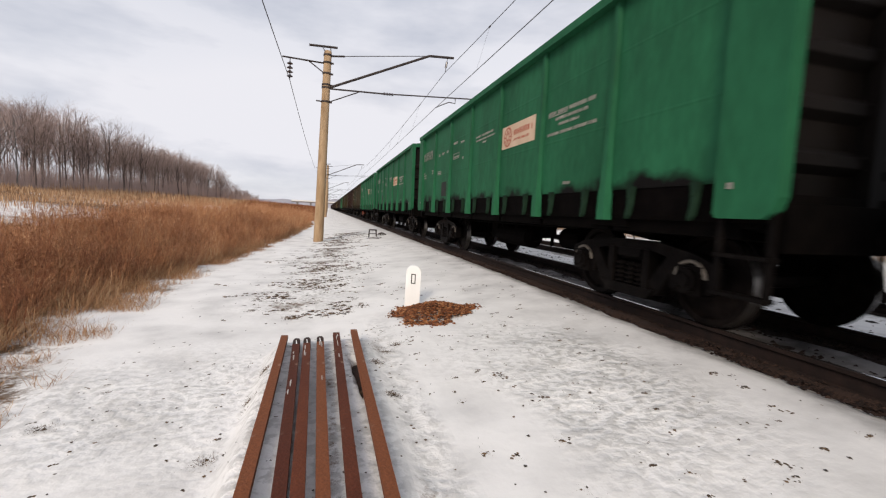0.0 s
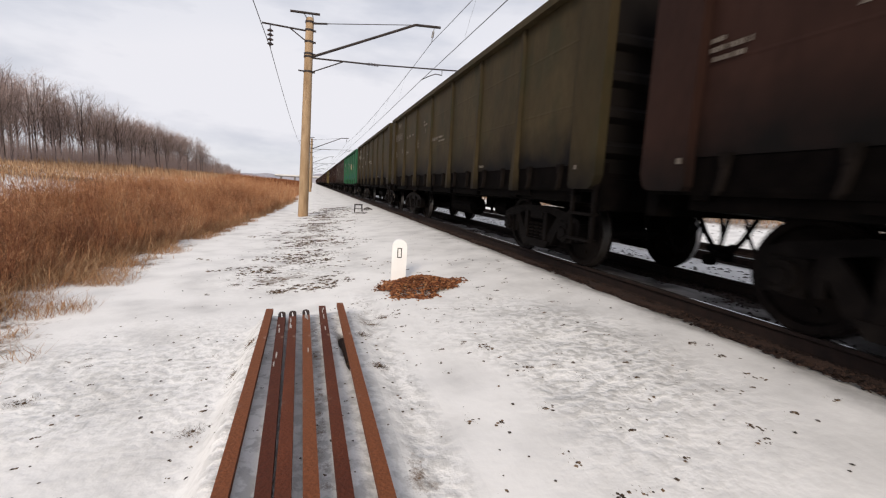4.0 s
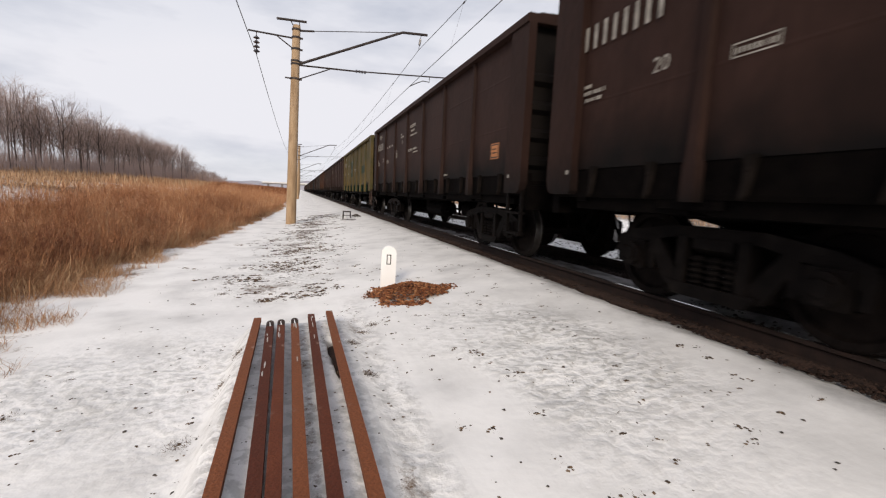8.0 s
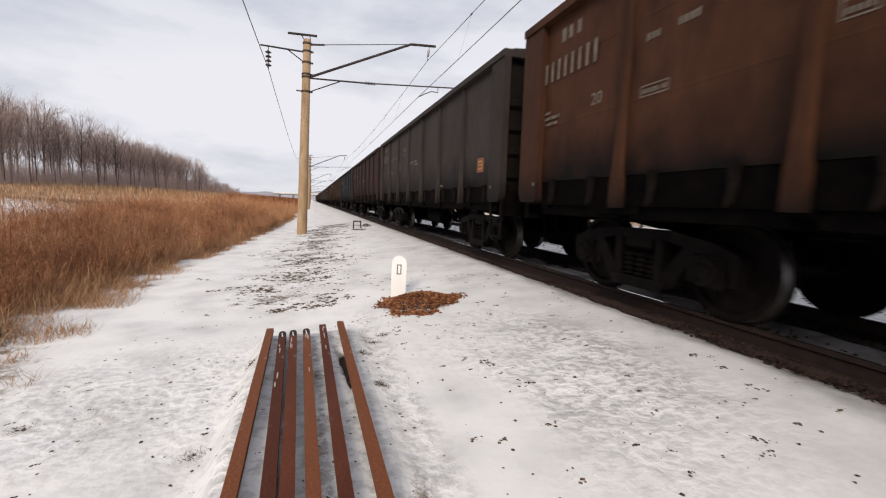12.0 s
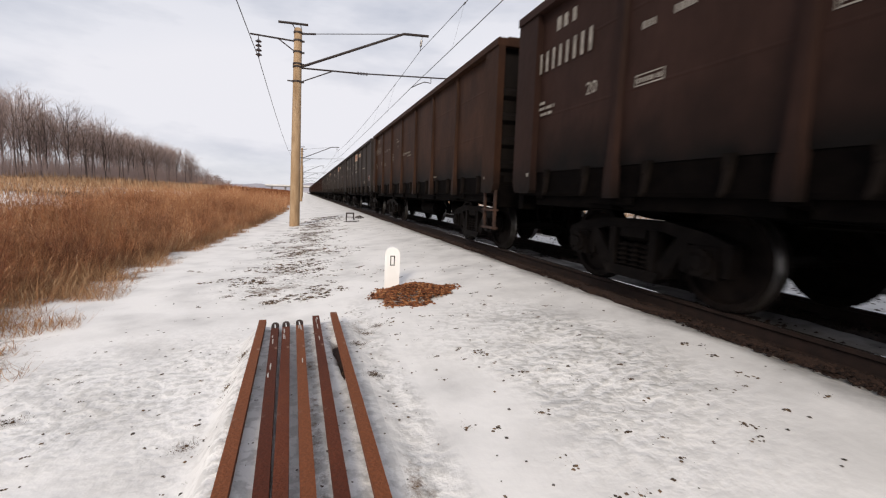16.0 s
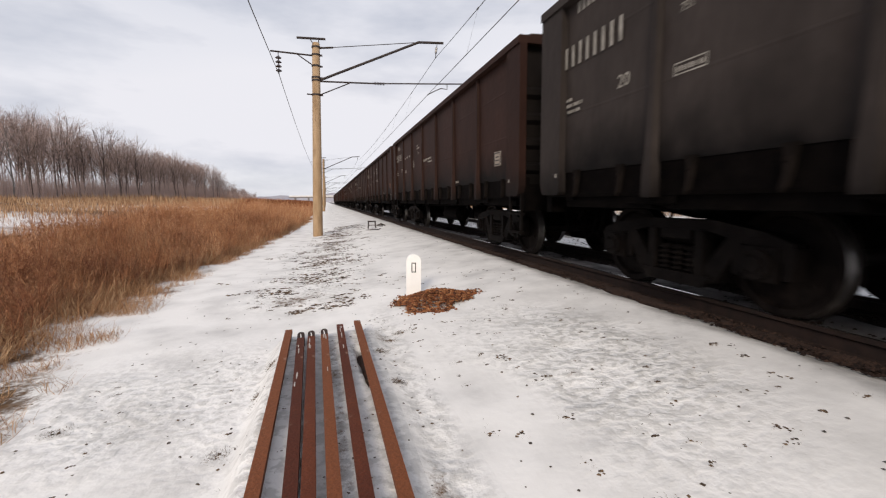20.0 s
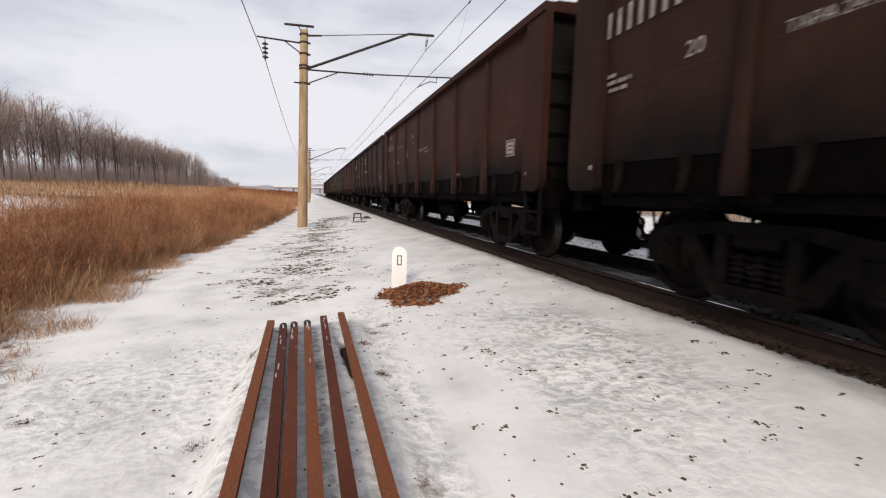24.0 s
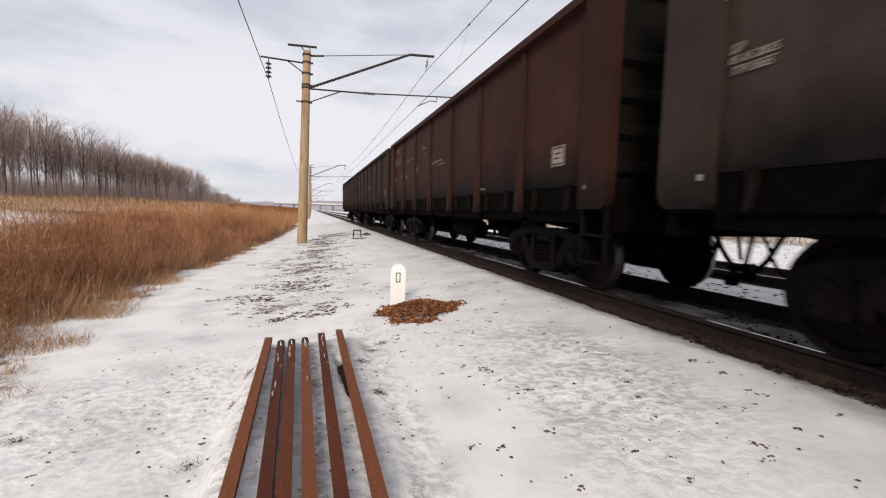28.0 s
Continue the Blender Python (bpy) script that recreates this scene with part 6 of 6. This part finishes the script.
def build_weeds():
    # bushy rusty-brown weeds in the band beside the path, clump by clump
    for name, mat, n, y0, y1, bunch, reach, per in (("tall_weeds", WEED, 820, 3.0, 26, 26, 5.6, 13), ("tall_weeds", DARKWEED, 600, 3.0, 26, 26, 5.6, 13), ("tall_weeds", DARKWEED, 240, 3.6, 9.5, 26, 4.4, 13), ("tall_weeds", WEED, 1500, 22, 75, 14, 7.0, 8), ("straw_clumps", STRAW, 420, 4.5, 24, 26, 4.5, 10)):
        x, y, size, fx, fy = clumps(n, y0, y1, bunch, reach)
        k = len(x)
        h = size * (0.65 + 0.45 * nrg.random(k)) * np.interp(y, [3, 7, 12, 24, 40], [0.68, 0.85, 1.0, 1.2, 1.4]) * (0.72 if mat is STRAW else 1)
        base = np.stack([x, y, ground_z(x, y) - 0.02], 1)
        tip = base + np.stack([fx * 1.1 + nrg.normal(0, 0.09, k) * h, fy * 1.1 + nrg.normal(0, 0.09, k) * h, h], 1)
        w = 0.0009 + 0.0012 * nrg.random(k) + 0.00012 * y
        ribbons(name, base, tip, w, mat, "bushy rusty-brown dry weeds beside the snow", "weeds", nrg.normal(0, 0.035, (k, 3)) * h[:, None])
        pick = nrg.random(k) < 0.7
        b, e = with_sprigs(base[pick], tip[pick], per, 0.3, 1.0, 0.085)
        sprigs("weed_sprigs", b, e, np.repeat(w[pick], per) * 1.15, mat, "fine side twigs of the dry weeds", "weeds")
    # single stems between them
    n = 15000
    y = 2.8 + 60 * nrg.random(n) ** 1.7
    x = weed_edge(y) - tall_gap(y) + nrg.normal(0, 0.2, n) - 6.8 * nrg.random(n) ** 1.2
    keep = ~clearing(x, y, n)
    x, y = x[keep], y[keep]
    n = len(x)
    h = (0.3 + 0.7 * nrg.random(n)) * np.interp(y, [3, 9, 16, 40], [0.55, 0.75, 1.0, 1.3])
    base, tip = stems(x, y, h, 0.22)
    w = 0.0008 + 0.0012 * nrg.random(n) + 0.00011 * y
    ribbons("thin_weeds", base, tip, w, WEED, "thin rusty weed stems between the clumps", "weeds", nrg.normal(0, 0.05, (n, 3)) * h[:, None])
    # farther along
    n = 16000
    y = 60 + 240 * nrg.random(n) ** 1.5
    x = weed_edge(y) - 0.2 - 9 * nrg.random(n)
    base, tip = stems(x, y, (0.9 + 0.8 * nrg.random(n)) * np.clip(0.5 + (weed_edge(y) - x) * 0.5, 0.3, 1.1), 0.10)
    ribbons("far_weeds", base, tip, 0.018 + 0.0003 * y, FARWEED, "rusty-brown weeds along the line, far off", "weeds")
    # pale grass of the field
    n = 42000
    y = 3 + 150 * nrg.random(n) ** 1.5
    x = -8.5 - 25 * nrg.random(n) ** 0.9
    clear = ~clearing(x, y, n) | (lumps(x, y, 1.6, 22.0) > -0.12)
    x, y = x[clear], y[clear]
    n = len(x)
    h = (0.22 + 0.42 * nrg.random(n)) * (0.9 + 0.3 * lumps(x, y, 0.3, 1.0)) * np.interp(-x, [8, 12, 20, 33], [1.2, 0.8, 1.0, 1.5])
    base, tip = stems(x, y, h, 0.16)
    ribbons("field_grass", base, tip, 0.006 + 0.0004 * y, STRAW, "pale dry grass over the snowy field", "grass")
    n = 9000
    y = 60 + 300 * nrg.random(n)
    x = -12 - 22 * nrg.random(n)
    base, tip = stems(x, y, 0.7 + 0.6 * nrg.random(n), 0.15)
    ribbons("far_field_grass", base, tip, 0.03 + 0.0004 * y, STRAW, "pale dry grass of the far field", "grass")
    # straw-coloured grass among the weeds
    n = 24000
    y = 2.6 + 60 * nrg.random(n) ** 1.7
    x = weed_edge(y) - 0.25 - 0.5 * tall_gap(y) - 6.5 * nrg.random(n)
    keep = (lumps(x, y, 0.9, 7.0) > -0.25) & ~clearing(x, y, n)
    x, y = x[keep], y[keep]
    n = len(x)
    base, tip = stems(x, y, (0.25 + 0.6 * nrg.random(n)) * np.interp(y, [3, 9, 16, 24, 40], [0.5, 0.6, 0.9, 1.1, 1.3]), 0.22)
    ribbons("weed_grass", base, tip, 0.0012 + 0.0016 * nrg.random(n) + 0.00012 * y, STRAW, "straw-coloured grass among the weeds", "grass", nrg.normal(0, 0.05, (n, 3)))
    # thicket below the trees
    n = 46000
    y = 38 + 190 * nrg.random(n) ** 1.2
    x = -30.0 - 18 * nrg.random(n) - 0.02 * np.maximum(0, y - 120)
    base, tip = stems(x, y, 0.6 + 5.0 * nrg.random(n) ** 1.6 * np.interp(y, [90, 120, 160, 228], [0.7, 1.1, 0.9, 0.5]), 0.10)
    ribbons("undergrowth", base, tip, 0.010 + 0.00015 * y, TWIG, "bare brown undergrowth below the trees", "undergrowth")
    # ragged low fringe on the snow edge
    n = 62000
    y = 2.0 + 40 * nrg.random(n) ** 1.6
    x = weed_edge(y) + 0.12 + 0.16 * lumps(x=0.4 * y, y=y, s=1.5, seed=6.0) * np.interp(y, [6, 9], [0.3, 1.0]) - (tall_gap(y) + 0.5) * nrg.random(n) ** 0.62
    keep = lumps(x, y, 2.9, 2.0) > np.interp(y, [5, 8], [0.32, 0.0]) - 0.55 * (weed_edge(y) - x)
    x, y = x[keep], y[keep]
    n = len(x)
    deep = np.clip((weed_edge(y) - x) * 0.8 + 0.55, 0.45, 1.3)
    base, tip = stems(x, y, (0.04 + 0.27 * nrg.random(n) ** 1.3) * deep, 0.6)
    ribbons("edge_grass", base, tip, 0.0014 + 0.0024 * nrg.random(n) + 0.0001 * y, PALEGRASS, "low dry grass fringe breaking through snow", "grass", nrg.normal(0, 0.02, (n, 3)))
    # tufts with snow between them where the camera stands nearest to the weeds
    n = 15000
    y = 1.6 + 6.4 * nrg.random(n)
    x = weed_edge(y) + 0.10 - 1.5 * nrg.random(n) ** 0.8
    keep = lumps(x, y, 3.4, 14.0) > 0.12 - 0.25 * (weed_edge(y) - x)
    x, y = x[keep], y[keep]
    n = len(x)
    base, tip = stems(x, y, (0.03 + 0.15 * nrg.random(n) ** 1.4) * (1 + 0.5 * lumps(x, y, 1.2, 4.0)), 0.7)
    ribbons("snow_tufts", base, tip, 0.0013 + 0.0018 * nrg.random(n), PALEGRASS, "dry tufts standing out of the snow", "grass", nrg.normal(0, 0.02, (n, 3)))
    # grass beyond the second track
    n = 15000
    y = -2 + 110 * nrg.random(n) ** 1.3
    x = 17.5 + 14 * nrg.random(n)
    base, tip = stems(x, y, 0.10 + 0.22 * nrg.random(n), 0.3)
    ribbons("bank_grass", base, tip, 0.012 + 0.0003 * y, STRAW, "pale dry grass on the bank beyond the tracks", "grass")


build_weeds()


def build_shrubs():
    """A few dark branching bushes that stand out of the weeds."""
    r = random.Random(44)
    for x, y, h in ((-4.35, 7.9, 1.42), (-3.95, 8.8, 1.05), (-5.1, 9.6, 1.2), (-3.7, 6.6, 0.9), (-4.6, 11.2, 1.35), (-3.5, 10.4, 0.95), (-5.9, 12.5, 1.4), (-3.9, 13.4, 1.3), (-3.1, 15.5, 1.45), (-4.8, 16.2, 1.5), (-3.3, 5.6, 0.85), (-2.9, 19.0, 1.6), (-4.0, 21.5, 1.7)):
        bush = thing("dry_bush", "dark red-brown leafless bush among the weeds", "bush", at(x, y, float(ground_z(x, y)) - 0.03), group="bushes among the weeds")
        wood, fine = bmesh.new(), []
        for n in range(r.randint(6, 9)):
            a, lean = r.uniform(0, 6.283), r.uniform(0.05, 0.42)
            p = Vector((r.gauss(0, 0.05), r.gauss(0, 0.05), 0))
            d = Vector((math.cos(a) * lean, math.sin(a) * lean, 1)).normalized()
            hh = h * r.uniform(0.6, 1.0)
            for k in range(5):
                q = p + (d + Vector((r.gauss(0, 0.10), r.gauss(0, 0.10), 0))) * hh / 5
                tube(wood, p, q, 0.008 * (1 - 0.16 * k), 0.008 * (1 - 0.16 * (k + 1)), seg=4, caps=False)
                for _ in range(7 if k else 2):
                    o = p.lerp(q, r.random())
                    e = o + Vector((r.gauss(0, 1), r.gauss(0, 1), r.gauss(0.9, 0.5))) * 0.10 * h
                    fine.append((o, e))
                    for _ in range(3):
                        u = o.lerp(e, r.uniform(0.3, 1))
                        fine.append((u, u + Vector((r.gauss(0, 1), r.gauss(0, 1), r.gauss(0.6, 0.6))) * 0.045 * h))
                p = q
        part("branching", finish(wood, "branching", DARKWEED), bush)
        v = []
        for o, e in fine:
            w = (e - o).cross(Vector((r.gauss(0, 1), r.gauss(0, 1), r.gauss(0, 1)))).normalized() * 0.0022
            v += [o - w, o + w, e]
        tagged(part("fine_twig", mesh_from("fine_twig", v, [(3 * i, 3 * i + 1, 3 * i + 2) for i in range(len(fine))], DARKWEED), bush), kind="stuff")


build_shrubs()


def build_litter():
    """Tufts, leaves and stones scattered over the trodden snow."""
    tufts = [(-0.68, 2.72, 0.11), (-0.70, 2.98, 0.08), (-0.57, 3.45, 0.07), (-0.79, 4.0, 0.05), (-1.72, 3.95, 0.09), (-1.53, 3.6, 0.07), (-1.85, 3.38, 0.11), (-1.05, 6.7, 0.12), (-0.51, 6.25, 0.1), (1.48, 2.75, 0.08), (1.86, 2.5, 0.06),
             (1.85, 2.02, 0.05), (2.75, 1.96, 0.06), (1.28, 1.8, 0.05), (1.92, 2.9, 0.05), (1.02, 3.85, 0.04), (1.0, 2.95, 0.05), (0.49, 3.2, 0.1), (2.7, 4.0, 0.06), (1.4, 2.22, 0.04), (0.6, 4.25, 0.12), (0.74, 4.45, 0.12), (0.45, 3.9, 0.1), (-0.5, 3.9, 0.07),
             (0.1, 4.85, 0.07), (-1.15, 2.3, 0.06), (-0.95, 3.2, 0.05)]
    bs, ts, cx, cy, cs = [], [], [], [], []

    def knot(x, y, r, blades, clods, high=0.022, most=0.013):
        px, py = nrg.normal(x, r * 0.75, blades), nrg.normal(y, r * 0.6, blades)
        b, t = stems(px, py, 0.008 + high * nrg.random(blades), 1.1)
        bs.append(b)
        ts.append(t)
        cx.extend(nrg.normal(x, r * 0.6, clods))
        cy.extend(nrg.normal(y, r * 0.35, clods))
        cs.extend(np.minimum(most, 0.005 + 0.36 * r * nrg.random(clods) ** 1.5))

    for x, y, r in tufts:
        knot(x, y, r * 0.45, int((9000 if r >= 0.1 else 3600) * r), int(30 * r) + 1, 0.022 if r >= 0.1 else 0.016)
    # leaves, clods and stubble along the way to the pole, in loose rows
    for j in range(2300):
        y = 6.1 + 19 * rng.random() ** 1.25
        x = float(path_x(y)) + rng.gauss(0.05, 0.52)
        if lumps(x * 0.6, y * 1.3, 2.2, 2.0) < 0.0 and rng.random() < 0.85:
            continue
        knot(x, y, rng.uniform(0.03, 0.11), rng.randint(12, 30), rng.randint(3, 6), 0.03, 0.06)
    # bits everywhere, thicker where the crust is broken
    for j in range(900):
        x, y = rng.uniform(-2.4, 3.2), 1.3 + 17 * rng.random() ** 1.5
        if rng.random() > 0.2 + 0.8 * float(trodden(x, y)) or -0.5 < x < 0.4 and y < 4.6:
            continue
        knot(x, y, rng.uniform(0.010, 0.036), rng.randint(8, 26), int(rng.random() < 0.35), 0.012)
    for j in range(110):
        x, y = (rng.uniform(0.8, 3.1), rng.uniform(1.6, 6.0)) if j < 70 else (rng.uniform(-2.2, -0.55), rng.uniform(2.0, 6.0))
        knot(x, y, rng.uniform(0.014, 0.032), rng.randint(14, 30), rng.randint(1, 3), 0.014)
    # dark crumbs on the bare strip beside the stacked rails and in their gaps
    for j in range(120):
        y = 2.2 + 3.2 * rng.random()
        knot(rng.gauss(0.55, 0.09), y, rng.uniform(0.012, 0.04), rng.randint(10, 26), int(rng.random() < 0.4), 0.012)
    for j in range(36):
        knot(rng.choice((-0.33, 0.03, 0.21)) + rng.gauss(0, 0.02), 1.9 + 2.5 * rng.random(), rng.uniform(0.006, 0.014), 3, rng.randint(0, 2))
    # dead leaves and weed heads blown over the snow between the rails' end and the track
    for j in range(85):
        x, y = rng.uniform(0.75, 3.15), 1.4 + 7.0 * rng.random() ** 1.3
        knot(x, y, rng.uniform(0.018, 0.045), rng.randint(24, 60), rng.randint(4, 8), 0.020)
    b, t = np.concatenate(bs), np.concatenate(ts)
    ribbons("dead_tufts", b, t, 0.0014 + 0.002 * nrg.random(len(b)) + 0.00016 * b[:, 1], DEADLEAF, "dead grass tufts and bits lying on the snow", "grass")
    cx, cy, cs = np.array(cx), np.array(cy), np.array(cs)
    stones("soil_clods", cx, cy, ground_z(cx, cy) + 0.001, cs + 0.0006 * cy, CLOD, "flat dark soil clods and dead leaves on the snow", "litter", 23, 0.35)
    n = 420
    x, y = -2.0 + 5.2 * nrg.random(n), 1.2 + 15 * nrg.random(n) ** 1.2
    stones("scattered_stones", x, y, ground_z(x, y) + 0.002, 0.004 + 0.013 * nrg.random(n) ** 2.5, STONE, "small dark stones scattered on the snow", "stones", 21, 0.8)


build_litter()


# ---- motion ----
COME = ((0, -0.26), (1, 16.09), (2, 33.04), (3, 49.94), (4, 66.78), (5, 83.68), (6, 100.63), (7, 117.76), (8, 134.93), (9, 151.62), (10, 168.94), (11, 186.42), (12, 203.48), (13, 220.77), (14, 238.11),
        (15, 255.57), (16, 273.10), (17, 290.63), (18, 307.57), (19, 325.77), (20, 342.98), (21, 360.50), (22, 378.26), (23, 395.92), (24, 413.60), (25, 431.55), (26, 448.81), (27, 466.77), (28, 484.69))


def travelled(t):
    """Metres that the train has come since the start; it gathers speed a little."""
    i = min(int(t), 27)
    p = [COME[max(0, min(28, j))][1] for j in (i - 1, i, i + 1, i + 2)]
    if i == 0:
        p[0] = 2 * p[1] - p[2]
    if i == 27:
        p[3] = 2 * p[2] - p[1]
    u = t - i
    return p[1] + 0.5 * u * (p[2] - p[0] + u * (2 * p[0] - 5 * p[1] + 4 * p[2] - p[3] + u * (3 * (p[1] - p[2]) + p[3] - p[0])))


FAR_END = 14.61   # far end of wagon 0 at the start


def motions():
    times = [0.5 * i for i in range(57)]
    for k, w in WAGONS:
        walk(w, [(t, at(AXIS, FAR_END - TRAIN[k]["half"] + PITCH * k - travelled(t), RAIL_Z)) for t in times])
    steps = [i / FPS for i in range(28 * FPS + 1)]
    for e, sets in WHEELSETS.items():
        first = sets[0]
        walk(first, [(t, pose(0, e * 0.925, 0.475, math.degrees(travelled(t) / 0.475) % 360, 0, 0)) for t in steps])
        for ob in sets[1:]:
            ob.rotation_mode = "QUATERNION"
            ob.animation_data_create()
            ob.animation_data.action = first.animation_data.action
            ob.animation_data.action_slot = first.animation_data.action_slot


motions()
